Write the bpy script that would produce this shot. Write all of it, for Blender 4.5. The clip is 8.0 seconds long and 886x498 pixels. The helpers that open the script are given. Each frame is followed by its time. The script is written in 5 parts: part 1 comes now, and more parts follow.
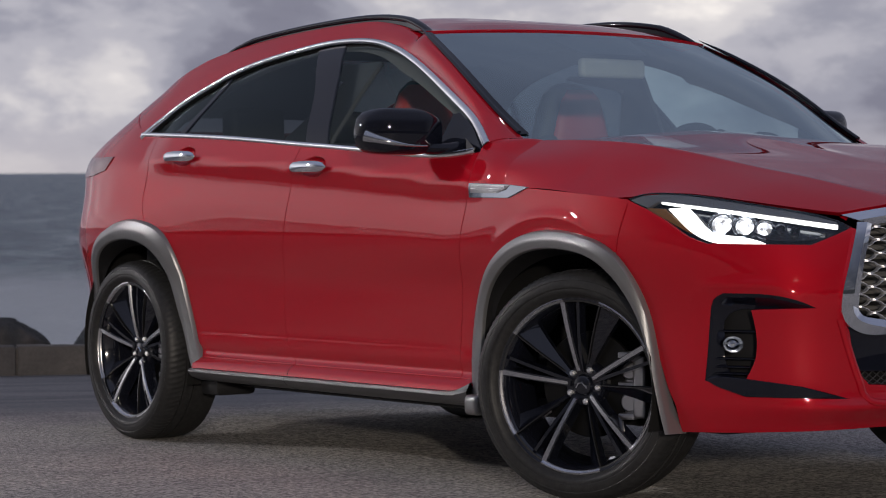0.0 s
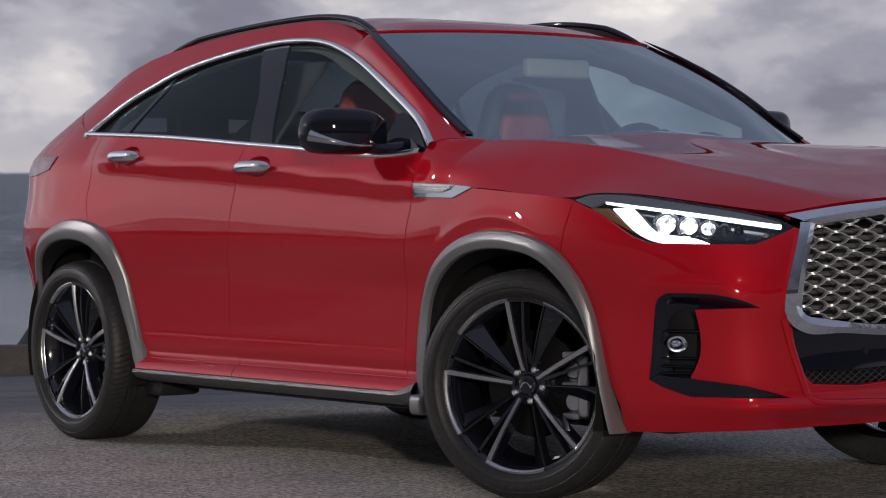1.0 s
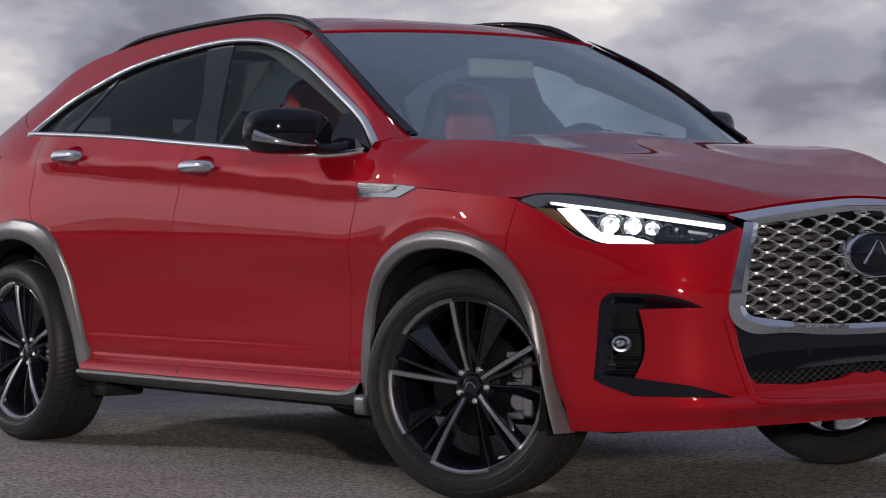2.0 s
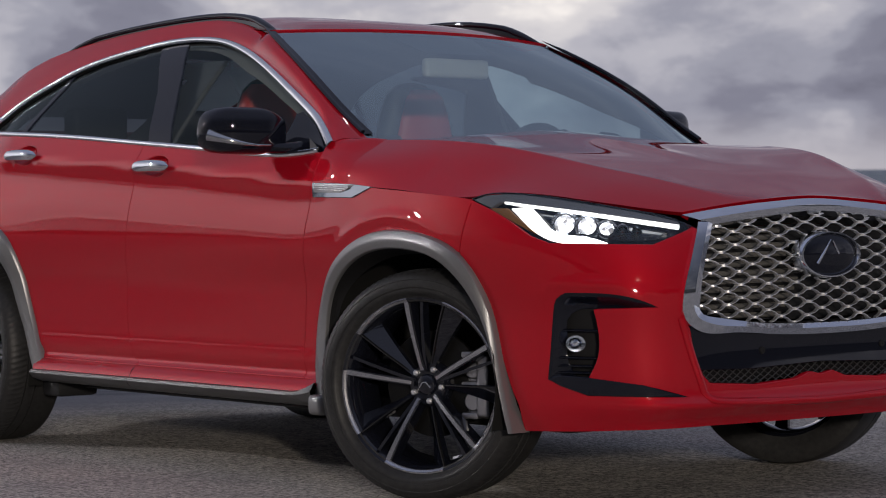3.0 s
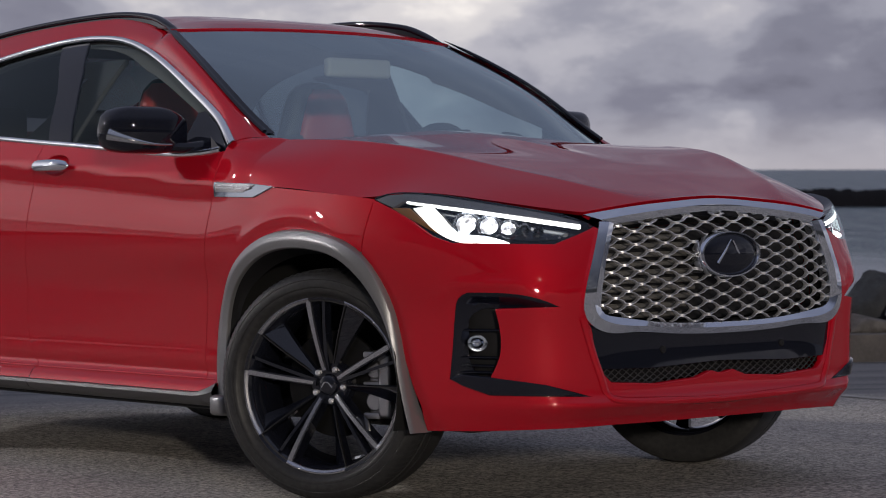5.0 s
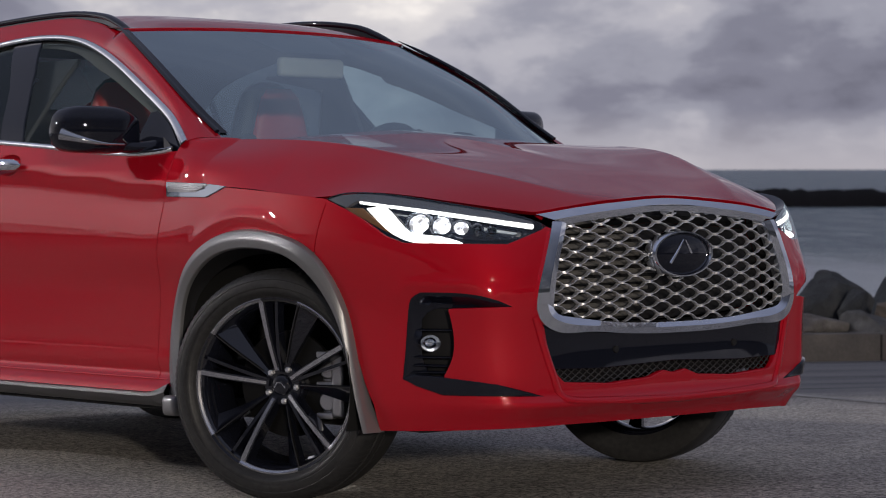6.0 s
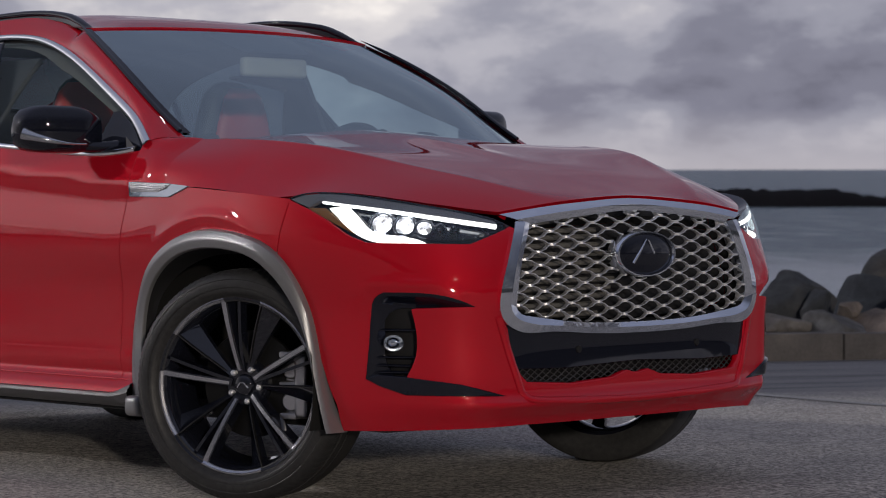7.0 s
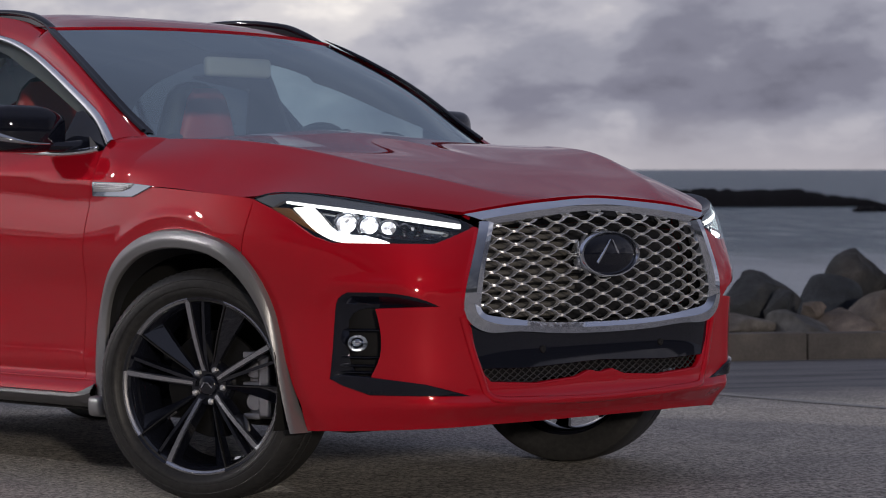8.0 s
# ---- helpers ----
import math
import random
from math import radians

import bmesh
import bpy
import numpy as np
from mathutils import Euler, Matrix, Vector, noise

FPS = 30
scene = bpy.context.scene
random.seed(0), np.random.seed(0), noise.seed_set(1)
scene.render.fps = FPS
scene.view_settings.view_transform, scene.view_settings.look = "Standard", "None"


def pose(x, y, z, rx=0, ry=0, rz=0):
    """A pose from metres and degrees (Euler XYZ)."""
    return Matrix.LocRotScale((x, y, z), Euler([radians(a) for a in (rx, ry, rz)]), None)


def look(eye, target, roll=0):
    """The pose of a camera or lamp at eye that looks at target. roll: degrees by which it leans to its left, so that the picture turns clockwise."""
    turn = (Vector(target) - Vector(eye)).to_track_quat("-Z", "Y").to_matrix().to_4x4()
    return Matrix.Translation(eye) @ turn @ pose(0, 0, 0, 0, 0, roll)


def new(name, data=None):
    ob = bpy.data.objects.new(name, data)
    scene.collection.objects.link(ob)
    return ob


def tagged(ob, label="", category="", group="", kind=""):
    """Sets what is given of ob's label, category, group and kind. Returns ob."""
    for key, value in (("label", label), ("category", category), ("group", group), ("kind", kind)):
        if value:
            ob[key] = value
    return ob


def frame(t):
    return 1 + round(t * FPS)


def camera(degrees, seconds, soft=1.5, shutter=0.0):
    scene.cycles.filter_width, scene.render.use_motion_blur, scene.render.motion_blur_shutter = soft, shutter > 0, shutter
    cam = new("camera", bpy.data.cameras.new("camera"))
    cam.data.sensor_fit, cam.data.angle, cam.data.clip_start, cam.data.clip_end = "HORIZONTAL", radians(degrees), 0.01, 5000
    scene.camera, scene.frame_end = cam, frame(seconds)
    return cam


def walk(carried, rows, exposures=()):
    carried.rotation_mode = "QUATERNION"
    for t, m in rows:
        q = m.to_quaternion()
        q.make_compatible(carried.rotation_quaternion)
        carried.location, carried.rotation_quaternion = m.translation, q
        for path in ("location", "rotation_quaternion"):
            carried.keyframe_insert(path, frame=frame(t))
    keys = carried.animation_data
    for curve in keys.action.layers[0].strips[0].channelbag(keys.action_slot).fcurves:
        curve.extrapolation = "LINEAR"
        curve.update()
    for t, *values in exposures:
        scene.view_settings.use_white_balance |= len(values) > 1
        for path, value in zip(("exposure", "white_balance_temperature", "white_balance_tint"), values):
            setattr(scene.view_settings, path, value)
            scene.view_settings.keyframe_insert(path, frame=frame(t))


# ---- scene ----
from mathutils import geometry

cam = camera(20.395, 8.0, soft=1.0)
cam.data.dof.use_dof, cam.data.dof.focus_distance, cam.data.dof.aperture_fstop = True, 8.0, 8.0
# seconds, eye, and the turn in degrees: a camera on a tripod that pans slowly
ROWS = [
    (0.0, 7.4122, -5.6913, 1.0772, 88.1606, 0.2469, 54.3158),
    (0.5, 7.4124, -5.6894, 1.0772, 88.1567, 0.2303, 53.6846),
    (1.0, 7.4125, -5.6876, 1.0771, 88.1530, 0.2137, 53.0509),
    (1.5, 7.4127, -5.6857, 1.0771, 88.1494, 0.1963, 52.3940),
    (3.0, 7.4132, -5.6810, 1.0770, 88.1411, 0.1527, 50.7463),
    (3.5, 7.4133, -5.6796, 1.0770, 88.1389, 0.1401, 50.2703),
    (4.0, 7.4135, -5.6779, 1.0769, 88.1364, 0.1248, 49.6988),
    (4.5, 7.4136, -5.6762, 1.0769, 88.1340, 0.1088, 49.0959),
    (6.0, 7.4141, -5.6714, 1.0768, 88.1282, 0.0643, 47.4322),
    (6.5, 7.4142, -5.6701, 1.0768, 88.1268, 0.0523, 46.9840),
    (7.0, 7.4143, -5.6690, 1.0768, 88.1257, 0.0417, 46.5879),
    (7.5, 7.4144, -5.6678, 1.0768, 88.1247, 0.0310, 46.1899),
    (8.0, 7.4145, -5.6666, 1.0767, 88.1237, 0.0197, 45.7676),
]
walk(cam, [(t, pose(*row)) for t, *row in ROWS], exposures=[(0.0, 0.0), (8.0, 0.0)])

# ---- light: a cloudy evening sky and a low, veiled sun on the land side ----
SUN_FROM = Vector((.84, -.52, .165)).normalized()
world = bpy.data.worlds.new("evening_sky")
scene.world = world
world.use_nodes = True
wn = world.node_tree.nodes
wl = world.node_tree.links
wn.clear()


def wnode(kind, **values):
    n = wn.new(kind)
    for key, value in values.items():
        if key in n.inputs:
            n.inputs[key].default_value = value
    return n


out = wnode("ShaderNodeOutputWorld")
sky = wnode("ShaderNodeTexSky")
sky.sky_type, sky.sun_disc = "NISHITA", False
sky.sun_elevation, sky.sun_rotation = math.asin(SUN_FROM.z), math.atan2(SUN_FROM.x, SUN_FROM.y)
coords = wnode("ShaderNodeTexCoord")
flat = wnode("ShaderNodeMapping")
flat.inputs["Scale"].default_value = (1, 1, 2.3)
wl.new(coords.outputs["Generated"], flat.inputs["Vector"])
big = wnode("ShaderNodeTexNoise", Scale=8.0, Detail=8.0, Roughness=.50, Distortion=.12)
small = wnode("ShaderNodeTexNoise", Scale=24.0, Detail=8.0, Roughness=.55, Distortion=.15)
for n in (big, small):
    wl.new(flat.outputs["Vector"], n.inputs["Vector"])
blend = wnode("ShaderNodeMix", Factor=.30)
wl.new(big.outputs["Fac"], blend.inputs[2])
wl.new(small.outputs["Fac"], blend.inputs[3])


def lobe(azimuth, elevation, narrow, gain):
    """A soft round spot in the sky that is brighter, or darker with negative gain."""
    a, e = radians(azimuth), radians(elevation)
    dot = wnode("ShaderNodeVectorMath")
    dot.operation = "DOT_PRODUCT"
    dot.inputs[1].default_value = (math.cos(a) * math.cos(e), math.sin(a) * math.cos(e), math.sin(e))
    norm = wnode("ShaderNodeVectorMath")
    norm.operation = "NORMALIZE"
    wl.new(coords.outputs["Generated"], norm.inputs[0])
    wl.new(norm.outputs["Vector"], dot.inputs[0])
    power = wnode("ShaderNodeMath")
    power.operation = "POWER"
    above = wnode("ShaderNodeMath")
    above.operation = "MAXIMUM"
    above.inputs[1].default_value = 0
    wl.new(dot.outputs["Value"], above.inputs[0])
    wl.new(above.outputs[0], power.inputs[0])
    power.inputs[1].default_value = narrow
    power.use_clamp = True
    times = wnode("ShaderNodeMath")
    times.operation = "MULTIPLY"
    wl.new(power.outputs[0], times.inputs[0])
    times.inputs[1].default_value = gain
    return times.outputs[0]


def plus(a, b):
    n = wnode("ShaderNodeMath")
    n.operation = "ADD"
    wl.new(a, n.inputs[0])
    wl.new(b, n.inputs[1])
    return n.outputs[0]


thin = blend.outputs[0]
for spot in ((153.8, 1.1, 1300, .27), (151.6, 2.3, 7000, .17), (153.0, 3.6, 2500, -.10), (138.2, 3.4, 2200, .13), (133.2, 1.6, 2200, -.05), (138.5, 3.2, 260, .08), (131.5, 1.0, 20000, .10), (148.0, 3.8, 3000, -.10), (130.5, 2.6, 1500, -.04), (128.5, 1.4, 5000, -.05), (131.2, 1.5, 5000, -.05), (134.0, 1.4, 5000, -.05), (136.8, 1.5, 5000, -.05), (131.5, 3.6, 2500, .05)):
    thin = plus(thin, lobe(*spot))
tone = wnode("ShaderNodeValToRGB")
tone.color_ramp.interpolation = "EASE"
stops = tone.color_ramp.elements
stops[0].position, stops[0].color = .34, (.145, .145, .195, 1)
stops[1].position, stops[1].color = .78, (1.0, .94, .90, 1)
for where, colour in ((.44, (.22, .22, .285, 1)), (.52, (.325, .325, .395, 1)), (.60, (.47, .46, .52, 1)), (.68, (.68, .65, .67, 1))):
    stops.new(where).color = colour
wl.new(thin, tone.inputs["Fac"])
# a paler strip of haze above the horizon
split = wnode("ShaderNodeSeparateXYZ")
wl.new(coords.outputs["Generated"], split.inputs[0])
low = wnode("ShaderNodeMapRange")
low.inputs["From Min"].default_value, low.inputs["From Max"].default_value = .0, .024
low.inputs["To Min"].default_value, low.inputs["To Max"].default_value = .70, 0
wl.new(split.outputs["Z"], low.inputs["Value"])
haze = wnode("ShaderNodeMix")
haze.data_type = "RGBA"
wl.new(low.outputs[0], haze.inputs["Factor"])
wl.new(tone.outputs["Color"], haze.inputs[6])
haze.inputs[7].default_value = (.52, .485, .52, 1)
# higher up the cover is even
even = wnode("ShaderNodeMapRange")
even.inputs["From Min"].default_value, even.inputs["From Max"].default_value = .10, .38
even.inputs["To Max"].default_value = .94
wl.new(split.outputs["Z"], even.inputs["Value"])
veil = wnode("ShaderNodeMix")
veil.data_type = "RGBA"
wl.new(even.outputs[0], veil.inputs["Factor"])
wl.new(haze.outputs[2], veil.inputs[6])
veil.inputs[7].default_value = (.155, .170, .245, 1)
# an overcast sky grows brighter towards the zenith
rise = wnode("ShaderNodeMapRange")
rise.interpolation_type = "SMOOTHSTEP"
rise.inputs["From Min"].default_value, rise.inputs["From Max"].default_value = .42, .80
rise.inputs["To Min"].default_value, rise.inputs["To Max"].default_value = 1.0, 1.3
wl.new(split.outputs["Z"], rise.inputs["Value"])
# the unseen sky on this side is dimmed to suit the car's reflections
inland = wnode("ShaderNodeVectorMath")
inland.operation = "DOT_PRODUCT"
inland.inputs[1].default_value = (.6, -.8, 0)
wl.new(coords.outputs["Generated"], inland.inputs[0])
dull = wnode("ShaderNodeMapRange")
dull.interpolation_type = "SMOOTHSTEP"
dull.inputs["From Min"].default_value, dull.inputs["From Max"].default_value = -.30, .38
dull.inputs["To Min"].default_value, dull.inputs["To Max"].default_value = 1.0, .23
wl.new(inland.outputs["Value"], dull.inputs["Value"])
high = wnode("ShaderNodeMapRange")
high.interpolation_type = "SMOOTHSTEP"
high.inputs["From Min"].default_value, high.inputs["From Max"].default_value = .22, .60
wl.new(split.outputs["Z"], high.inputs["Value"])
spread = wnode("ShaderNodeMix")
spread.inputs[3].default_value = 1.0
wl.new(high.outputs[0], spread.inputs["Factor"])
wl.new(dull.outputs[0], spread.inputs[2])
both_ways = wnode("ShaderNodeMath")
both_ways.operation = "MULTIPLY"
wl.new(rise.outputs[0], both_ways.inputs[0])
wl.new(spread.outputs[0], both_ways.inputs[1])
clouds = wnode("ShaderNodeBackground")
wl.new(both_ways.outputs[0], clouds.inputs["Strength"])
wl.new(veil.outputs[2], clouds.inputs["Color"])
clear = wnode("ShaderNodeBackground", Strength=.08)
wl.new(sky.outputs["Color"], clear.inputs["Color"])
# unseen glow added to brighten the car's side, and a tiny spot for glints
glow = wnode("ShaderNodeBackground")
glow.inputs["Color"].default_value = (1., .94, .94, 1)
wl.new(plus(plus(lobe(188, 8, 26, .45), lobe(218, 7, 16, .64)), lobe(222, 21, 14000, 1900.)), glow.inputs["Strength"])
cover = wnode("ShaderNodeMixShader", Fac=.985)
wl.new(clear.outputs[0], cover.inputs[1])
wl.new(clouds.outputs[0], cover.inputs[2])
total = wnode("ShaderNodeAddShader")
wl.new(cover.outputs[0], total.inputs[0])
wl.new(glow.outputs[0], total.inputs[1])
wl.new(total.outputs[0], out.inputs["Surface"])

sun = new("sun", bpy.data.lights.new("sun", "SUN"))
sun.data.energy, sun.data.angle, sun.data.color = 1.45, radians(2.0), (1.0, .88, .76)
sun.matrix_world = look((0, 0, 0), -SUN_FROM)


# ---- materials ----
def material(name, base, rough=.5, metal=0., coat=0., spec=.5, coat_rough=.03):
    m = bpy.data.materials.new(name)
    m.use_nodes = True
    p = m.node_tree.nodes["Principled BSDF"]
    p.inputs["Base Color"].default_value = (*base, 1)
    p.inputs["Roughness"].default_value, p.inputs["Metallic"].default_value = rough, metal
    p.inputs["Coat Weight"].default_value, p.inputs["Coat Roughness"].default_value = coat, coat_rough
    p.inputs["Specular IOR Level"].default_value = spec
    return m


def nodes_of(m):
    t = m.node_tree
    return t, t.nodes["Principled BSDF"]


def noise_of(t, scale, detail=4., rough=.55, kind="ShaderNodeTexNoise", space="Object", stretch=(1, 1, 1)):
    c = t.nodes.new("ShaderNodeTexCoord")
    mp = t.nodes.new("ShaderNodeMapping")
    mp.inputs["Scale"].default_value = stretch
    t.links.new(c.outputs[space], mp.inputs["Vector"])
    n = t.nodes.new(kind)
    n.inputs["Scale"].default_value = scale
    if kind == "ShaderNodeTexNoise":
        n.inputs["Detail"].default_value, n.inputs["Roughness"].default_value = detail, rough
    t.links.new(mp.outputs["Vector"], n.inputs["Vector"])
    return n


def ramp_of(t, value, stops):
    r = t.nodes.new("ShaderNodeValToRGB")
    e = r.color_ramp.elements
    e[0].position, e[0].color = stops[0][0], (*stops[0][1], 1)
    e[1].position, e[1].color = stops[-1][0], (*stops[-1][1], 1)
    for at, colour in stops[1:-1]:
        e.new(at).color = (*colour, 1)
    t.links.new(value, r.inputs["Fac"])
    return r.outputs["Color"]


def bump_of(t, p, value, strength, distance):
    b = t.nodes.new("ShaderNodeBump")
    b.inputs["Strength"].default_value, b.inputs["Distance"].default_value = strength, distance
    t.links.new(value, b.inputs["Height"])
    t.links.new(b.outputs["Normal"], p.inputs["Normal"])
    return b


def mix_of(t, a, b, factor=.5, kind="MIX"):
    n = t.nodes.new("ShaderNodeMix")
    n.data_type, n.blend_type = "RGBA", kind
    for socket, value in ((n.inputs["Factor"], factor), (n.inputs[6], a), (n.inputs[7], b)):
        if isinstance(value, bpy.types.NodeSocket):
            t.links.new(value, socket)
        else:
            socket.default_value = value if isinstance(value, float) else (*value, 1)
    return n.outputs[2]


def painted():
    """Deep red metallic car paint under clear lacquer."""
    m = material("red_metallic_paint", (.40, .003, .010), .50, .16, 1., .0, .015)
    t, p = nodes_of(m)
    p.inputs["Coat IOR"].default_value = 1.54
    flakes = noise_of(t, 1400., 2.)
    t.links.new(ramp_of(t, flakes.outputs["Fac"], ((.3, (.33, .0022, .0095)), (.7, (.42, .0032, .0140)))), p.inputs["Base Color"])
    dust = noise_of(t, 3.5, 5.)
    r = t.nodes.new("ShaderNodeMapRange")
    r.inputs["To Min"].default_value, r.inputs["To Max"].default_value = .012, .032
    t.links.new(dust.outputs["Fac"], r.inputs["Value"])
    t.links.new(r.outputs[0], p.inputs["Coat Roughness"])
    return m


PAINT = painted()
CHROME = material("chrome", (.80, .83, .88), .06, 1.)
DARK_CHROME = material("dark_chrome", (.92, .92, .94), .46, 1.)
BRIGHT_TRIM = material("bright_trim", (.86, .87, .89), .2, 1.)
DARK_CHROME_TRIM = material("smoked_chrome", (.34, .37, .42), .12, 1.)
SATIN = material("satin_silver", (.30, .30, .31), .36, .9)
GLOSS = material("gloss_black", (.006, .007, .013), .1, 0., 1., .0, .01)
MESH_GREY = material("dark_grey_mesh", (.10, .10, .105), .35, .6)
SLAT = material("grey_shutter", (.085, .082, .075), .5)
# black band; the sky's grey reflection is put into its colour
BROW = material("sky_grey_lamp_band", (.13, .14, .16), .25, .5, .6)
PLASTIC = material("black_plastic", (.011, .011, .012), .55, 0., 0., .25)
LINER = material("wheel_well_lining", (.012, .012, .012), .9, 0., 0., .1)
SILL_GREY = material("dark_grey_moulding", (.055, .055, .058), .38)
WHITE_LAMP = material("clear_lamp_body", (.50, .52, .55), .10, .9)
AMBER = material("amber_reflector", (.26, .13, .045), .15, .5, 1.)
LAMP_CHROME = material("smoked_lamp_chrome", (.10, .105, .115), .12, 1.)
LAMP_GLASS = material("dark_lamp_glass", (.02, .022, .03), .06, 0., 1.)
RED_LAMP = material("red_lamp", (.12, .002, .006), .12, 0., .6)
RED_LEATHER = material("red_leather", (.36, .030, .026), .5)
GREY_CLOTH = material("grey_headlining", (.11, .11, .112), .9)
VISOR = material("pale_mirror_housing", (.42, .41, .38), .7)
DARK_TRIM = material("dark_cabin_trim", (.022, .025, .030), .6)
SENSOR_GREY = material("dark_dotted_band", (.03, .032, .04), .7)
DISC = material("brake_disc_steel", (.03, .03, .03), .4, .9)
CALIPER = material("cast_caliper", (.52, .52, .54), .30, .95)
WHEEL_BLACK = material("black_wheel_lacquer", (.007, .008, .013), .12, 0., 1., .3)
WHEEL_EDGE = material("lacquered_edge", (.06, .06, .062), .14, .8)
MACHINED = material("machined_alloy", (.60, .60, .62), .27, 1.)


def flare_plastic():
    m = material("grey_arch_moulding", (.21, .21, .215), .36, .6, 0., .5)
    t, p = nodes_of(m)
    n = noise_of(t, 900., 2.)
    bump_of(t, p, n.outputs["Fac"], .2, .001)
    return m


def rubber():
    m = material("tyre_rubber", (.008, .008, .008), .5, 0., 0., .3)
    t, p = nodes_of(m)
    n = noise_of(t, 60., 6.)
    t.links.new(ramp_of(t, n.outputs["Fac"], ((.3, (.013, .013, .014)), (.75, (.028, .028, .028)))), p.inputs["Base Color"])
    return m


FLARE, RUBBER = flare_plastic(), rubber()


def glass(name, tint, gloss=.85, least=.08):
    """A pane: clear or tinted, with the mirror gloss that glass has."""
    m = bpy.data.materials.new(name)
    m.use_nodes = True
    t = m.node_tree
    t.nodes.clear()
    o = t.nodes.new("ShaderNodeOutputMaterial")
    clear = t.nodes.new("ShaderNodeBsdfTransparent")
    clear.inputs["Color"].default_value = (*tint, 1)
    shine = t.nodes.new("ShaderNodeBsdfGlossy")
    shine.inputs["Roughness"].default_value = .01
    shine.inputs["Color"].default_value = (gloss * .80, gloss * .93, gloss * .96, 1)
    lw = t.nodes.new("ShaderNodeLayerWeight")
    lw.inputs["Blend"].default_value = .5
    power = t.nodes.new("ShaderNodeMath")
    power.operation = "POWER"
    power.inputs[1].default_value = 3.4
    t.links.new(lw.outputs["Facing"], power.inputs[0])
    f = t.nodes.new("ShaderNodeMath")
    f.operation = "MULTIPLY_ADD"
    f.inputs[1].default_value, f.inputs[2].default_value = .90, least
    t.links.new(power.outputs[0], f.inputs[0])
    mx = t.nodes.new("ShaderNodeMixShader")
    t.links.new(f.outputs[0], mx.inputs[0])
    t.links.new(clear.outputs[0], mx.inputs[1])
    t.links.new(shine.outputs[0], mx.inputs[2])
    t.links.new(mx.outputs[0], o.inputs["Surface"])
    return m


WINDSCREEN = glass("windscreen_glass", (.72, .91, .94), 1., .31)
DOOR_GLASS = glass("door_glass", (.76, .84, .83), .34, .05)
PRIVACY = glass("privacy_glass", (.09, .105, .12), .40, .05)
LAMP_COVER = glass("lamp_cover", (.95, .95, .95))


def glowing(name, colour, strength):
    m = material(name, colour, .3)
    t, p = nodes_of(m)
    p.inputs["Emission Color"].default_value = (*colour, 1)
    p.inputs["Emission Strength"].default_value = strength
    return m


DRL = glowing("daytime_running_light", (1., 1., .98), 2.2)
LIT_BODY = glowing("lit_lamp_body", (.30, .31, .33), 2.6)
lit_tree, lit_shader = nodes_of(LIT_BODY)
facets = noise_of(lit_tree, 70., kind="ShaderNodeTexVoronoi")
lit_tree.links.new(ramp_of(lit_tree, facets.outputs["Color"], ((.25, (.03, .03, .035)), (.5, (.35, .36, .4)), (.75, (1., 1., 1.)))), lit_shader.inputs["Emission Color"])
BEAM = glowing("headlamp_beam", (1., .98, .94), 5.)


def asphalt_ground():
    m = material("worn_asphalt", (.12, .115, .11), .85)
    t, p = nodes_of(m)
    stones = noise_of(t, 60., kind="ShaderNodeTexVoronoi")
    grain = noise_of(t, 48., 4., .8)
    pits = noise_of(t, 85., 2., .6)
    patches = noise_of(t, .55, 5., .6)
    stains = noise_of(t, 2.2, 6., .62)
    fine = ramp_of(t, stones.outputs["Color"], ((.12, (.15, .143, .134)), (.5, (.42, .40, .372)), (.9, (.76, .725, .68))))
    speck = ramp_of(t, grain.outputs["Fac"], ((.41, (.08, .077, .072)), (.50, (.42, .40, .372)), (.58, (.82, .78, .73))))
    c = mix_of(t, fine, speck, .6)
    c = mix_of(t, c, ramp_of(t, pits.outputs["Fac"], ((.36, (.12, .12, .12)), (.43, (1., 1., 1.)))), .9, "MULTIPLY")
    c = mix_of(t, c, ramp_of(t, patches.outputs["Fac"], ((.32, (.80, .80, .82)), (.7, (1., .98, .94)))), 1., "MULTIPLY")
    c = mix_of(t, c, ramp_of(t, stains.outputs["Fac"], ((.36, (.7, .7, .7)), (.5, (1., 1., 1.)))), .5, "MULTIPLY")
    # smoother strip with dark streaks along the kerb, skylight's blue put into its colour
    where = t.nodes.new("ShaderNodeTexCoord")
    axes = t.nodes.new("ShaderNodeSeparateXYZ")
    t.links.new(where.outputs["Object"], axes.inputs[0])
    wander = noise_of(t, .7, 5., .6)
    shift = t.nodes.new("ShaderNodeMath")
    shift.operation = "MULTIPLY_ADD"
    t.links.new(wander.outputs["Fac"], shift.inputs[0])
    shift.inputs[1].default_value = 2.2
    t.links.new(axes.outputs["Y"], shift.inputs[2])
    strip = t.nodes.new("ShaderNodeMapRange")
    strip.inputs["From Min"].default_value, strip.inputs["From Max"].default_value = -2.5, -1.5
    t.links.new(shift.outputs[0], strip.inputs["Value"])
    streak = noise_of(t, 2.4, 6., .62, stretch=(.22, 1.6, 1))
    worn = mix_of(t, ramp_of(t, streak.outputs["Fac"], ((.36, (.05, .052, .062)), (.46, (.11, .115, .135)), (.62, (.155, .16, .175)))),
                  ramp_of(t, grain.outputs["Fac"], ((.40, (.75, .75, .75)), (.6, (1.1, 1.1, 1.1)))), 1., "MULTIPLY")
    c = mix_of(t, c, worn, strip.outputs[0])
    c = mix_of(t, c, (1., .985, .955), 1., "MULTIPLY")
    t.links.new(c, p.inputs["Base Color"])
    bump_of(t, p, mix_of(t, stones.outputs["Distance"], grain.outputs["Fac"], .5), .45, .006)
    return m


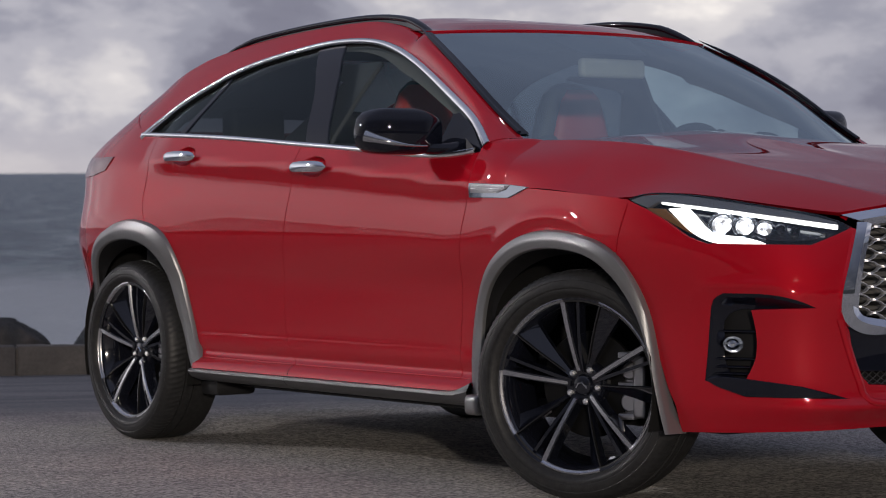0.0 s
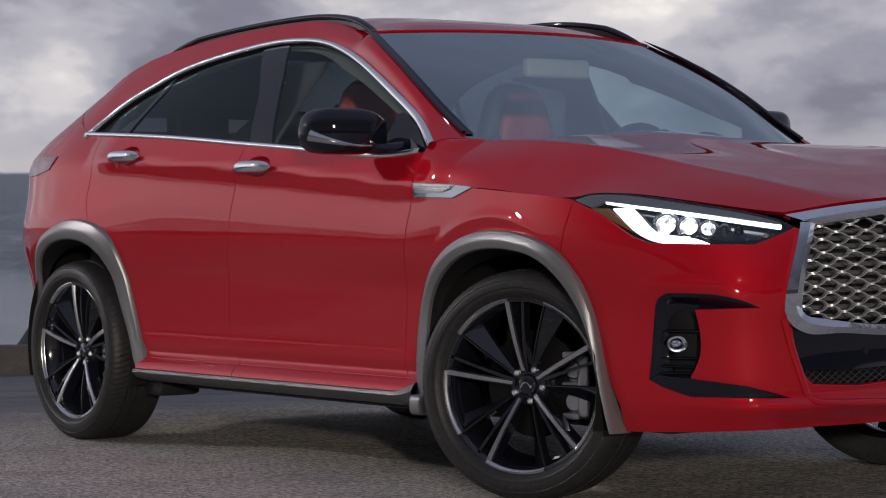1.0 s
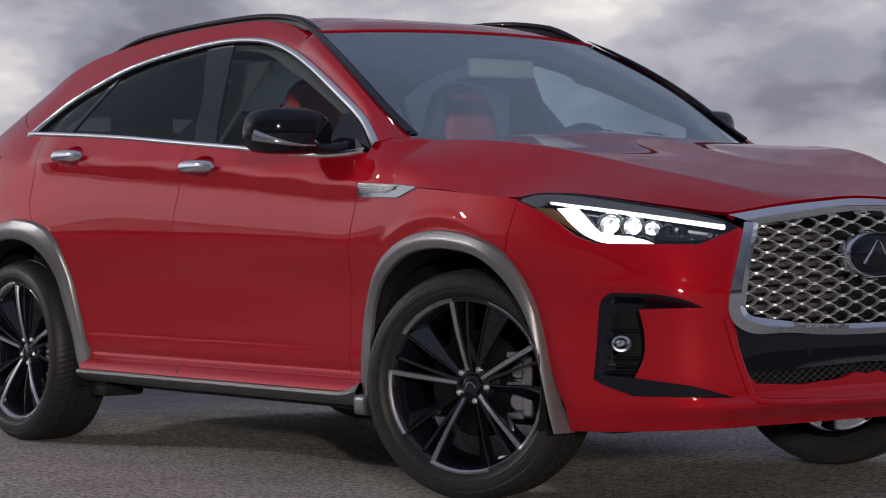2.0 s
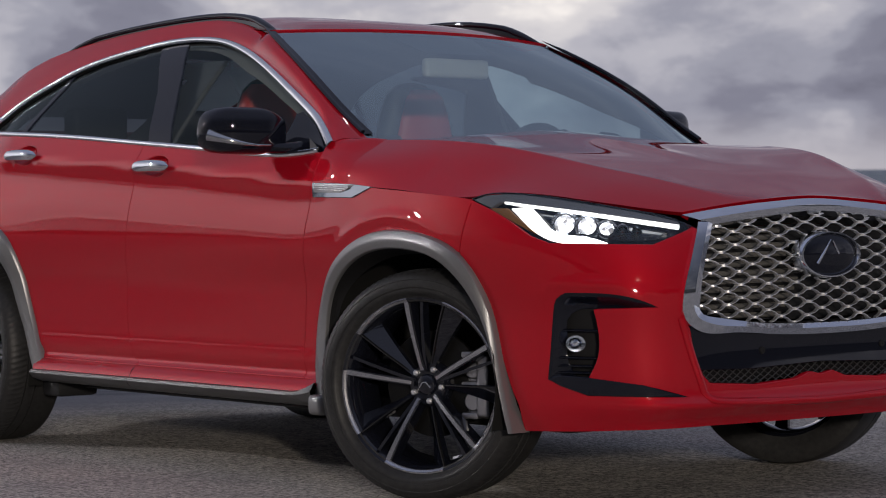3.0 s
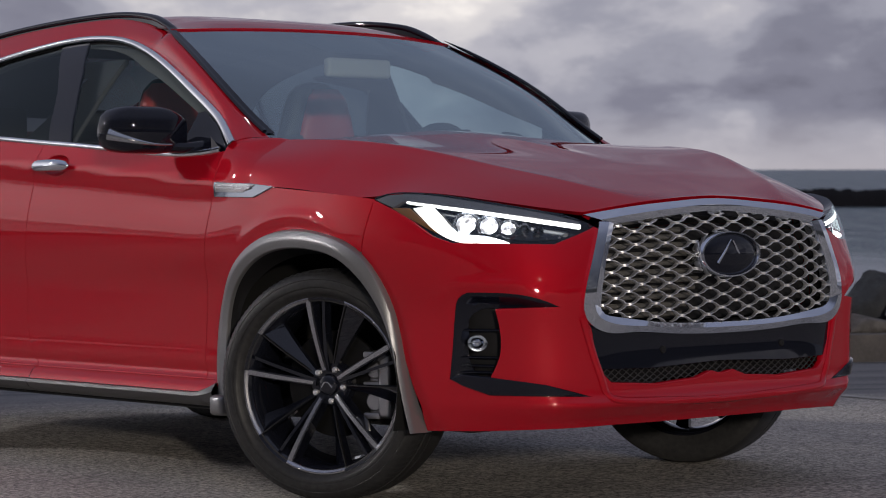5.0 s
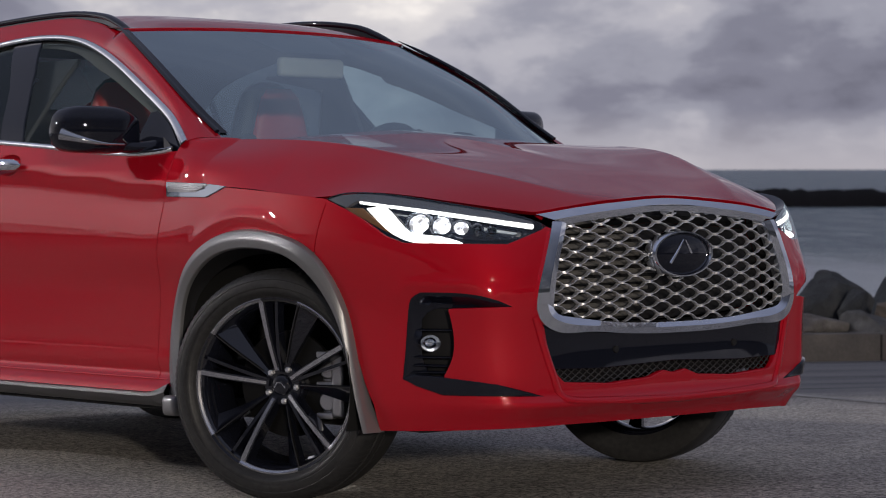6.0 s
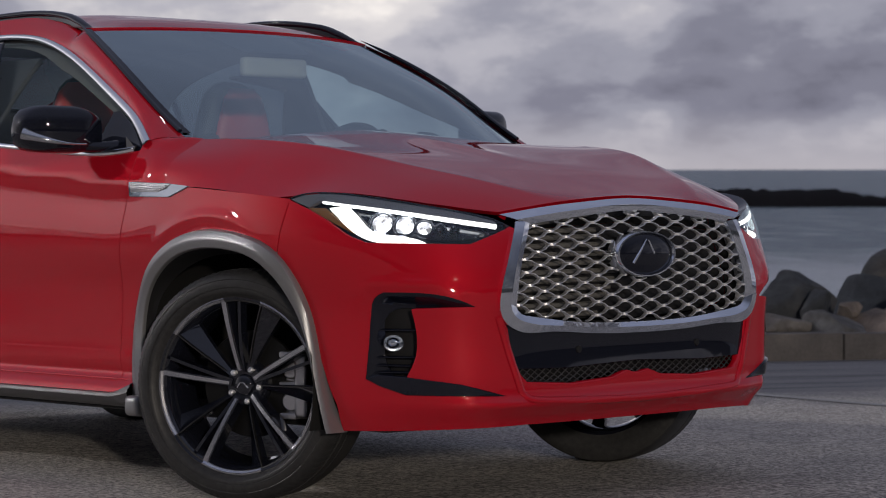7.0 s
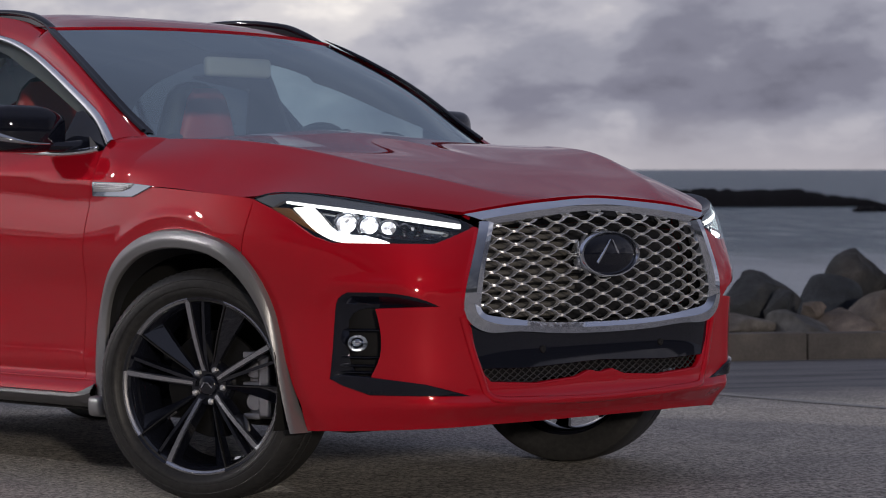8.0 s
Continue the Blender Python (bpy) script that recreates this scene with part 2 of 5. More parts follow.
def kerb_stone():
    m = material("kerb_concrete", (.30, .28, .26), .9)
    t, p = nodes_of(m)
    a, b = noise_of(t, 3., 6., .65), noise_of(t, 45., 5., .6)
    c = mix_of(t, ramp_of(t, a.outputs["Fac"], ((.3, (.050, .048, .050)), (.55, (.085, .080, .080)), (.75, (.125, .116, .110)))),
               ramp_of(t, b.outputs["Fac"], ((.3, (.7, .7, .7)), (.7, (1., 1., 1.)))), .8, "MULTIPLY")
    i = t.nodes.new("ShaderNodeObjectInfo")
    c = mix_of(t, c, ramp_of(t, i.outputs["Random"], ((0., (.82, .82, .84)), (1., (1.05, 1.02, .98)))), 1., "MULTIPLY")
    t.links.new(c, p.inputs["Base Color"])
    bump_of(t, p, b.outputs["Fac"], .5, .01)
    return m


def boulder_rock(name, dark, middle, light):
    m = material(name, middle, .8)
    t, p = nodes_of(m)
    a, b = noise_of(t, 2.2, 8., .65), noise_of(t, 14., 8., .65)
    c = mix_of(t, ramp_of(t, a.outputs["Fac"], ((.3, dark), (.5, middle), (.68, light))),
               ramp_of(t, b.outputs["Fac"], ((.3, (.55, .55, .57)), (.68, (1., 1., 1.)))), .85, "MULTIPLY")
    i = t.nodes.new("ShaderNodeObjectInfo")
    c = mix_of(t, c, ramp_of(t, i.outputs["Random"], ((0., (.70, .80, .92)), (.5, (.95, .95, .96)), (1., (1.3, 1.12, 1.0)))), 1., "MULTIPLY")
    t.links.new(c, p.inputs["Base Color"])
    bump_of(t, p, b.outputs["Fac"], .9, .05)
    return m


def sea_water():
    """Choppy water; foam whitens it in a band placed to fit the camera's view past the boulders."""
    m = material("sea_water", (.018, .045, .062), .30, 0., 0., .30)
    t, p = nodes_of(m)
    swell = noise_of(t, .045, 5., .6, stretch=(1, 2.2, 1))
    chop = noise_of(t, .9, 7., .65, stretch=(1, 1.5, 1))
    foam = noise_of(t, .35, 8., .66, stretch=(1, .35, 1))
    fleck = noise_of(t, 1.1, 6., .7, stretch=(1, .22, 1))
    c = ramp_of(t, foam.outputs["Fac"], ((.34, (.030, .060, .085)), (.48, (.070, .115, .145)), (.57, (.15, .20, .23)), (.68, (.50, .54, .57))))
    c = mix_of(t, c, ramp_of(t, fleck.outputs["Fac"], ((.40, (.72, .76, .80)), (.56, (1.0, 1.0, 1.0)), (.66, (1.9, 1.85, 1.8)))), 1., "MULTIPLY")
    where = t.nodes.new("ShaderNodeTexCoord")
    axes = t.nodes.new("ShaderNodeSeparateXYZ")
    t.links.new(where.outputs["Object"], axes.inputs[0])
    surf = t.nodes.new("ShaderNodeMath")
    surf.operation = "MULTIPLY_ADD"
    wander = noise_of(t, .10, 6., .65, stretch=(1, .5, 1))
    t.links.new(wander.outputs["Fac"], surf.inputs[0])
    surf.inputs[1].default_value = -34.
    t.links.new(axes.outputs["Y"], surf.inputs[2])
    breaking = t.nodes.new("ShaderNodeMapRange")
    breaking.inputs["From Min"].default_value, breaking.inputs["From Max"].default_value = 44., 66.
    breaking.inputs["To Min"].default_value, breaking.inputs["To Max"].default_value = .85, 0.
    t.links.new(surf.outputs[0], breaking.inputs["Value"])
    c = mix_of(t, c, (.42, .46, .50), breaking.outputs[0])
    t.links.new(c, p.inputs["Base Color"])
    bump_of(t, p, mix_of(t, swell.outputs["Fac"], chop.outputs["Fac"], .4), 1., 1.4)
    return m


ASPHALT, KERB, ROCK, SEA = asphalt_ground(), kerb_stone(), boulder_rock("boulder_rock", (.006, .010, .016), (.028, .033, .040), (.075, .075, .078)), sea_water()
PALE_ROCK = boulder_rock("pale_boulder_rock", (.05, .045, .042), (.12, .108, .10), (.21, .19, .175))
FAR_ROCK = material("wet_dark_rock", (.006, .006, .008), .9, 0., 0., .1)
SHORE = material("shore_rubble", (.06, .058, .056), .95)
LINE_PAINT = material("worn_line_paint", (.27, .265, .26), .8)


def scrub_cover():
    m = material("dark_scrub", (.03, .035, .02), .95)
    t, p = nodes_of(m)
    a = noise_of(t, .35, 8., .65)
    t.links.new(ramp_of(t, a.outputs["Fac"], ((.3, (.02, .022, .017)), (.7, (.06, .057, .044)))), p.inputs["Base Color"])
    return m


SCRUB = scrub_cover()


# ---- mesh tools ----
# The car park falls gently towards the sea; SLOPE carries its level plan into the world.
SLOPE = Vector((.01761, -.0204, .999637)).rotation_difference(Vector((0, 0, 1))).to_matrix().to_4x4()


def normal_of(surface, u, v, du, dv):
    a = surface(u + du, v) - surface(u - du, v)
    b = surface(u, v + dv) - surface(u, v - dv)
    n = np.cross(a, b)
    n /= np.maximum(np.linalg.norm(n, axis=-1, keepdims=True), 1e-12)
    p = surface(u, v) - np.array([-.1, 0, .75])
    return n * np.where((n * p).sum(-1, keepdims=True) < 0, -1., 1.)


def lifted(surface, h, du=.002, dv=.002):
    """The same surface, h metres further out."""
    def at(u, v):
        u, v = np.broadcast_arrays(np.asarray(u, float), np.asarray(v, float))
        return surface(u, v) + h * normal_of(surface, u, v, du, dv)
    return at


def smooth(points, n=24):
    """A smooth open line through a few points of a plan."""
    p = np.array(points, float)
    k = np.array([.016, 1.]) if p.shape[1] == 2 and np.abs(p[:, 0]).max() > 5 else 1.
    s = np.concatenate([[0], np.cumsum(np.linalg.norm(np.diff(p * k, axis=0), axis=1))])
    t = np.linspace(0, s[-1], n)
    return np.stack([spline(s, p[:, i])(t) for i in range(p.shape[1])], 1)


def ring(*parts):
    """One outline out of lines laid end to end."""
    return np.concatenate([np.array(p, float).reshape(-1, 2) for p in parts])


def inside(points, outline):
    x, y = points[:, 0], points[:, 1]
    hit = np.zeros(len(points), bool)
    for (x0, y0), (x1, y1) in zip(outline, np.roll(outline, -1, 0)):
        cross = (y0 > y) != (y1 > y)
        hit ^= cross & (x < (x1 - x0) * (y - y0) / (y1 - y0 + 1e-15) + x0)
    return hit


def dense(outline, step):
    made = []
    for a, b in zip(outline, np.roll(outline, -1, 0)):
        n = max(1, int(np.ceil(np.linalg.norm(b - a) / step)))
        made += [a + (b - a) * k / n for k in range(n)]
    return np.array(made)


class Shape:
    """Vertices, faces and, if known, normals."""

    def __init__(self, v, f, n=None):
        self.v, self.f, self.n = np.array(v, float).reshape(-1, 3), [tuple(q) for q in f], n

    def __add__(self, other):
        k = len(self.v)
        n = None if self.n is None or other.n is None else np.concatenate([self.n, other.n])
        return Shape(np.concatenate([self.v, other.v]), self.f + [tuple(i + k for i in q) for q in other.f], n)

    def flipped(self):
        """Its mirror image on the other side of the car."""
        m = np.array([1, -1, 1.])
        return Shape(self.v * m, [q[::-1] for q in self.f], None if self.n is None else self.n * m)

    def moved(self, m):
        r = np.array(m.to_3x3())
        return Shape(self.v @ r.T + np.array(m.translation), self.f, None if self.n is None else self.n @ r.T)


def patch(surface, outline, holes=(), step=.035, scale=(1., 1.), depth=.012, lip=True):
    """A panel cut out of a smooth surface along an outline, with turned-in edges."""
    sc = np.array(scale)
    loops = [dense(np.array(o, float) * sc, step * .6) for o in (outline, *holes)]
    pts, edges = [], []
    for o in loops:
        k = len(pts)
        pts += list(o)
        edges += [(k + i, k + (i + 1) % len(o)) for i in range(len(o))]
    rim = np.array(pts)
    lo, hi = loops[0].min(0), loops[0].max(0)
    gx, gy = np.meshgrid(np.arange(lo[0], hi[0], step), np.arange(lo[1], hi[1], step))
    gx = gx + (np.arange(gx.shape[0]) % 2)[:, None] * step / 2
    grid = np.stack([gx.ravel(), gy.ravel()], 1)
    keep = inside(grid, loops[0])
    for o in loops[1:]:
        keep &= ~inside(grid, o)
    grid = grid[keep]
    if len(grid):
        near = np.array([np.min(((rim - g) ** 2).sum(1)) for g in grid])
        grid = grid[near > (step * .45) ** 2]
    cloud = [Vector(p) for p in rim] + [Vector(p) for p in grid]
    from_cdt = geometry.delaunay_2d_cdt(cloud, edges, [], 0, 1e-6)
    uv = np.array([tuple(v) for v in from_cdt[0]])
    tri = np.array([q for q in from_cdt[2] if len(q) == 3])
    mid = uv[tri].mean(1)
    keep = inside(mid, loops[0])
    for o in loops[1:]:
        keep &= ~inside(mid, o)
    tri = tri[keep]
    uv = uv / sc
    p = surface(uv[:, 0], uv[:, 1])
    n = normal_of(surface, uv[:, 0], uv[:, 1], .002 / sc[0], .002 / sc[1])
    a = np.cross(p[tri[:, 1]] - p[tri[:, 0]], p[tri[:, 2]] - p[tri[:, 0]])
    turn = (a * n[tri[:, 0]]).sum(1) < 0
    tri[turn] = tri[turn][:, ::-1]
    verts, norms, faces = list(p), list(n), [tuple(int(i) for i in q) for q in tri]
    if lip:
        used = {}
        for q in faces:
            for i in range(3):
                used[(q[i], q[(i + 1) % 3])] = 1
        border = [e for e in used if (e[1], e[0]) not in used]
        away = {}
        for i, j in border:
            o = np.cross(p[j] - p[i], n[i])
            o /= max(np.linalg.norm(o), 1e-9)
            for k in (i, j):
                away[k] = away.get(k, 0) + o
        ids = {}
        for k, o in away.items():
            o = o / max(np.linalg.norm(o), 1e-9)
            ids[k] = len(verts)
            verts += [p[k], p[k] - n[k] * .0030 + o * .0014, p[k] - n[k] * depth]
            norms += [n[k], (n[k] + o) / 1.414, o]
        for i, j in border:
            a, b = ids[i], ids[j]
            for s in (0, 1):
                faces.append((b + s, a + s, a + s + 1, b + s + 1))
    return Shape(verts, faces, np.array(norms))


def loft(lines, closed=False, capped=False):
    """A skin over lines of equally many points."""
    lines = [np.array(l, float) for l in lines]
    m, n = len(lines), len(lines[0])
    f = [(i * n + j, i * n + (j + 1) % n, (i + 1) * n + (j + 1) % n, (i + 1) * n + j) for i in range(m - 1) for j in range(n if closed else n - 1)]
    if capped:
        f += [tuple(range(n))[::-1], tuple((m - 1) * n + j for j in range(n))]
    return Shape(np.concatenate(lines), f)


def tube(path, radius, sides=8, up=(0, 0, 1), squash=1., capped=True):
    """A round or flattened bar along a line; radius: a number or one for each point."""
    p = np.array(path, float)
    t = np.gradient(p, axis=0)
    t /= np.maximum(np.linalg.norm(t, axis=1, keepdims=True), 1e-9)
    u = np.broadcast_to(np.array(up, float), p.shape)
    b = np.cross(t, u)
    b /= np.maximum(np.linalg.norm(b, axis=1, keepdims=True), 1e-9)
    u = np.cross(b, t)
    r = np.broadcast_to(np.asarray(radius, float), (len(p),))
    a = np.arange(sides) / sides * 2 * np.pi
    rows = [p[i] + r[i] * (np.cos(a)[:, None] * b[i] + squash * np.sin(a)[:, None] * u[i]) for i in range(len(p))]
    return loft(rows, True, capped)


def trim(surface, line, width, height, du=.002, dv=.002):
    """A rounded strip laid on a surface along a line of its plan; width: a number or one for each point."""
    line = np.array(line, float)
    p = surface(line[:, 0], line[:, 1])
    n = normal_of(surface, line[:, 0], line[:, 1], du, dv)
    t = np.gradient(p, axis=0)
    t /= np.maximum(np.linalg.norm(t, axis=1, keepdims=True), 1e-9)
    b = np.cross(t, n)
    w = np.broadcast_to(np.asarray(width, float), (len(p),))[:, None]
    rows = [(-.5, -.35), (-.5, .35), (-.36, .8), (-.12, 1.), (.12, 1.), (.36, .8), (.5, .35), (.5, -.35)]
    return loft([p + b * w * s + n * height * h for s, h in rows], False)


def block(x0, x1, y0, y1, z0, z1, bevel=.01, segments=2):
    bm = bmesh.new()
    bmesh.ops.create_cube(bm, size=1)
    for v in bm.verts:
        v.co = Vector(((x0 + x1) / 2 + v.co.x * (x1 - x0), (y0 + y1) / 2 + v.co.y * (y1 - y0), (z0 + z1) / 2 + v.co.z * (z1 - z0)))
    if bevel:
        bmesh.ops.bevel(bm, geom=list(bm.edges), offset=bevel, segments=segments, profile=.6, affect="EDGES")
    bm.verts.ensure_lookup_table()
    s = Shape([tuple(v.co) for v in bm.verts], [tuple(v.index for v in f.verts) for f in bm.faces])
    bm.free()
    return s


def lathe(profile, sides=48):
    """Turned about the y axis; profile rows are radius and y."""
    a = np.arange(sides) / sides * 2 * np.pi
    return loft([np.stack([r * np.cos(a), np.full(sides, y), r * np.sin(a)], 1) for r, y in profile], True)


def mesh_of(name, shape, material_, sharp=40):
    me = bpy.data.meshes.new(name)
    me.from_pydata(shape.v.tolist(), [], shape.f)
    me.materials.append(material_)
    me.shade_smooth()
    if shape.n is not None:
        me.normals_split_custom_set_from_vertices(shape.n.tolist())
    else:
        bm = bmesh.new()
        bm.from_mesh(me)
        bmesh.ops.recalc_face_normals(bm, faces=list(bm.faces))
        bm.to_mesh(me)
        bm.free()
        me.set_sharp_from_angle(angle=radians(sharp))
    return me


def part(name, shape, material_, parent, label="", sharp=40):
    ob = new(name, shape if isinstance(shape, bpy.types.Mesh) else mesh_of(name, shape, material_, sharp))
    ob.parent = parent
    return tagged(ob, label)


def thing(name, label, category, m=None, kind="", group=""):
    ob = new(name)
    ob.matrix_world = m or SLOPE
    return tagged(ob, label, category, group, kind)


def both(name, shape, material_, parent, label="", sharp=40):
    """A part and its mirror image."""
    return part(name, shape, material_, parent, label, sharp), part(name, shape.flipped(), material_, parent, label, sharp)


# ---- the forms of the car: x ahead, y to its left, z up from the ground, middle of the wheelbase at 0 ----
def spline(xs, ys):
    """A natural cubic spline through a few section points, straight beyond its ends."""
    xs, ys = np.array(xs, float), np.array(ys, float)
    n, h = len(xs), np.diff(xs)
    a, r = np.eye(n), np.zeros(n)
    for i in range(1, n - 1):
        a[i, i - 1:i + 2] = h[i - 1], 2 * (h[i - 1] + h[i]), h[i]
        r[i] = 6 * ((ys[i + 1] - ys[i]) / h[i] - (ys[i] - ys[i - 1]) / h[i - 1])
    m = np.linalg.solve(a, r)
    s0 = (ys[1] - ys[0]) / h[0] - h[0] * m[1] / 6
    s1 = (ys[-1] - ys[-2]) / h[-1] + h[-1] * m[-2] / 6

    def at(x):
        x = np.asarray(x, float)
        q = np.clip(x, xs[0], xs[-1])
        i = np.clip(np.searchsorted(xs, q) - 1, 0, n - 2)
        u, v = xs[i + 1] - q, q - xs[i]
        y = (m[i] * u ** 3 + m[i + 1] * v ** 3) / (6 * h[i]) + (ys[i] / h[i] - m[i] * h[i] / 6) * u + (ys[i + 1] / h[i] - m[i + 1] * h[i] / 6) * v
        return y + s0 * np.minimum(x - xs[0], 0) + s1 * np.maximum(x - xs[-1], 0)
    return at


def bell(d, s):
    return np.exp(-(d / s) ** 2)


FRONT, BACK = 1.5, -1.35            # where the sides begin to round off towards nose and tail
section = spline([.15, .26, .32, .38, .45, .52, .60, .70, .84, .98, 1.09, 1.17, 1.27, 1.40, 1.52, 1.60],
                 [.84, .905, .918, .890, .889, .885, .886, .903, .927, .931, .912, .878, .820, .745, .655, .575])
plain_section = spline([.15, .26, .32, .38, .45, .52, .60, .70, .84, .98, 1.09, 1.17, 1.27, 1.40, 1.52, 1.60],
                       [.83, .866, .877, .883, .886, .887, .889, .903, .927, .931, .912, .878, .820, .745, .655, .575])      # beyond the sills
nose_x = spline([.15, .25, .295, .322, .345, .38, .42, .55, .65, .78, .88, .96, 1.05], [2.17, 2.245, 2.284, 2.318, 2.302, 2.297, 2.297, 2.295, 2.306, 2.303, 2.284, 2.22, 2.07])
door_section = spline([.15, .26, .315, .345, .362, .40, .45, .50, .55, .60, .66, .74, .82, .88, .94, .985, 1.02, 1.045, 1.062, 1.11, 1.17, 1.27, 1.40, 1.52, 1.60],
                      [.84, .905, .918, .900, .8800, .8815, .8836, .8858, .8882, .8912, .896, .915, .927, .927, .921, .919, .926, .929, .922, .899, .870, .814, .742, .655, .575])
shoulder_z = spline([-1.4, -.9, -.2, .4, .9, 1.3], [1.145, 1.122, 1.083, 1.045, 1.005, .985])
tail_x = spline([.15, .3, .5, .75, 1.0, 1.15, 1.3, 1.45, 1.6], [-2.25, -2.33, -2.38, -2.38, -2.33, -2.36, -2.10, -1.75, -1.3])
nose_n = spline([.15, .40, .65, .76, .86, .96, 1.05], [5.4, 5.8, 5.5, 4.5, 3.9, 3.7, 3.6])   # how square the nose is in plan
TAIL_N = 3.4


def flank(x, z):
    """Half the width of the straight part of the body."""
    door = np.clip((x + 1.45) / .35, 0, 1) * np.clip((1.15 - x) / .4, 0, 1)
    door = door * door * (3 - 2 * door)
    follow = np.clip((z - .70) / .25, 0, 1) * np.clip((1.42 - z) / .2, 0, 1)
    ends = np.clip((np.abs(x + .03) - .95) / .2, 0, 1)
    y = (section(z) * (1 - ends) + plain_section(z) * ends) * (1 - door) + door_section(z - (shoulder_z(x) - 1.05) * follow) * door
    y = y + .034 * bell(x - 1.42, .42) * bell(z - .78, .16) + .040 * bell(x + 1.42, .45) * bell(z - .82, .16)
    up = np.maximum(z - 1.08, 0)
    return y - up * .10 * ((x + .25) / 1.1) ** 2


def half_width(x, z):
    """Half the width of the body, rounded at nose and tail."""
    x, z = np.broadcast_arrays(np.asarray(x, float), np.asarray(z, float))
    y = flank(np.clip(x, BACK, FRONT), z)
    f = np.clip((x - FRONT) / np.maximum(nose_x(z) - FRONT, .05), 0, .99999)
    r = np.clip((BACK - x) / np.maximum(BACK - tail_x(z), .05), 0, .99999)
    y = y + .007 * bell(np.hypot(x - 1.36, z - .37) - .520, .020) * np.clip((x - 1.0) / .2, 0, 1) * np.clip((1.60 - x) / .14, 0, 1) * np.clip((z - .70) / .1, 0, 1)     # the folded edge over the front wheel
    return y * (1 - f ** 2) ** (1 / nose_n(z)) * (1 - r ** 2.4) ** (1 / TAIL_N)


def side(x, z):
    x, z = np.broadcast_arrays(np.asarray(x, float), np.asarray(z, float))
    return np.stack([x, -half_width(x, z), z], -1)


CREASE = [(-70.2, .600), (-69.4, .640), (-67.2, .676), (-61, .690), (-50, .668), (-43, .640)]


def crease(b, z):
    """The raised edge of the bumper round the corner vents, both sides alike."""
    u, best = -np.abs(b), 9.
    for (b0, z0), (b1, z1) in zip(CREASE[:-1], CREASE[1:]):
        du, dz = (b1 - b0) * .016, z1 - z0
        k = np.clip(((u - b0) * .016 * du + (z - z0) * dz) / (du * du + dz * dz), 0, 1)
        best = np.minimum(best, ((u - b0) * .016 - k * du) ** 2 + (z - z0 - k * dz) ** 2)
    ends = np.clip((z - .595) / .06, 0, 1) * np.clip((-u - 42) / 10, 0, 1)
    return .0052 * np.exp(-best / .016 ** 2) * ends


def nose(b, z):
    """The front end: b is -90 degrees at the near flank, 0 in the middle, 90 at the far one."""
    b, z = np.broadcast_arrays(np.asarray(b, float), np.asarray(z, float))
    s = np.sin(np.radians(b - 9 * bell(b - 60, 12) * np.clip((.80 - z) / .10, 0, 1)))
    ahead = nose_x(z) - .020 * bell(z - .322, .024) * np.clip((np.abs(s) - .62) / .2, 0, 1)
    lip = crease(b, z)
    square = .032 * bell(b - 60, 15)      # the far corner is pushed out to fit the camera's view
    return np.stack([square + FRONT + (ahead - FRONT) * np.sqrt(np.maximum(1 - np.abs(s) ** nose_n(z), 0)) + .65 * lip, flank(FRONT, z) * s + .036 * np.maximum(s, 0) ** 5 + .76 * lip * np.sign(s), z], -1)


def tail(b, z):
    b, z = np.broadcast_arrays(np.radians(np.asarray(b, float)), np.asarray(z, float))
    s = np.sin(b)
    return np.stack([BACK - (BACK - tail_x(z)) * np.maximum(1 - np.abs(s) ** TAIL_N, 0) ** (1 / 2.4), flank(BACK, z) * s, z], -1)


roof_edge_z = spline([-2.1, -1.8, -1.5, -1.2, -.8, -.4, 0, .3], [1.24, 1.35, 1.455, 1.53, 1.578, 1.596, 1.583, 1.527])


def roof(x, k):
    """The roof and rear window: k runs from -1 to 1 across it."""
    x, k = np.broadcast_arrays(np.asarray(x, float), np.asarray(k, float))
    z = roof_edge_z(x)
    return np.stack([x, k * half_width(x, z), z + .050 * (1 - np.abs(k) ** 4)], -1)


pane_z = [1.08, 1.149, 1.217, 1.31, 1.452, 1.527, 1.60]
pane_x = spline(pane_z, [1.135, 1.010, .892, .745, .488, .328, .165])
pane_y = spline(pane_z, [.785, .776, .769, .758, .710, .670, .625])


def windscreen(k, z):
    """The windscreen: k runs from -1 to 1 across it."""
    k, z = np.broadcast_arrays(np.asarray(k, float), np.asarray(z, float))
    bow = .145 + .065 * (1.56 - z) / .42
    return np.stack([pane_x(z) + bow * (1 - np.abs(k) ** 2.2), k * pane_y(z), z], -1)


knots = [-1, -.8, -.66, -.56, -.5, -.44, -.25, 0, .25, .44, .5, .56, .66, .8, 1]
weights = [spline(knots, np.eye(15)[i]) for i in range(15)]
bonnet_w = spline([.8, 1.0, 1.3, 1.5, 1.66, 1.817, 1.953, 2.09, 2.184, 2.27], [.900, .915, .93, .935, .922, .88, .819, .723, .622, .50])
bonnet_edge = spline([.8, 1.26, 1.44, 1.62, 1.72, 1.817, 1.953, 2.09, 2.184, 2.27], [.99, .980, .966, .946, .947, .956, .949, .924, .901, .88])
ridge_y = spline([.8, 1.2, 1.55, 1.77, 1.91, 2.035, 2.17, 2.27], [.76, .755, .72, .635, .56, .49, .44, .40])
ridge_z = spline([.8, 1.2, 1.5, 1.64, 1.77, 1.91, 2.035, 2.17, 2.27], [1.142, 1.137, 1.119, 1.099, 1.070, 1.034, 1.004, .964, .923])
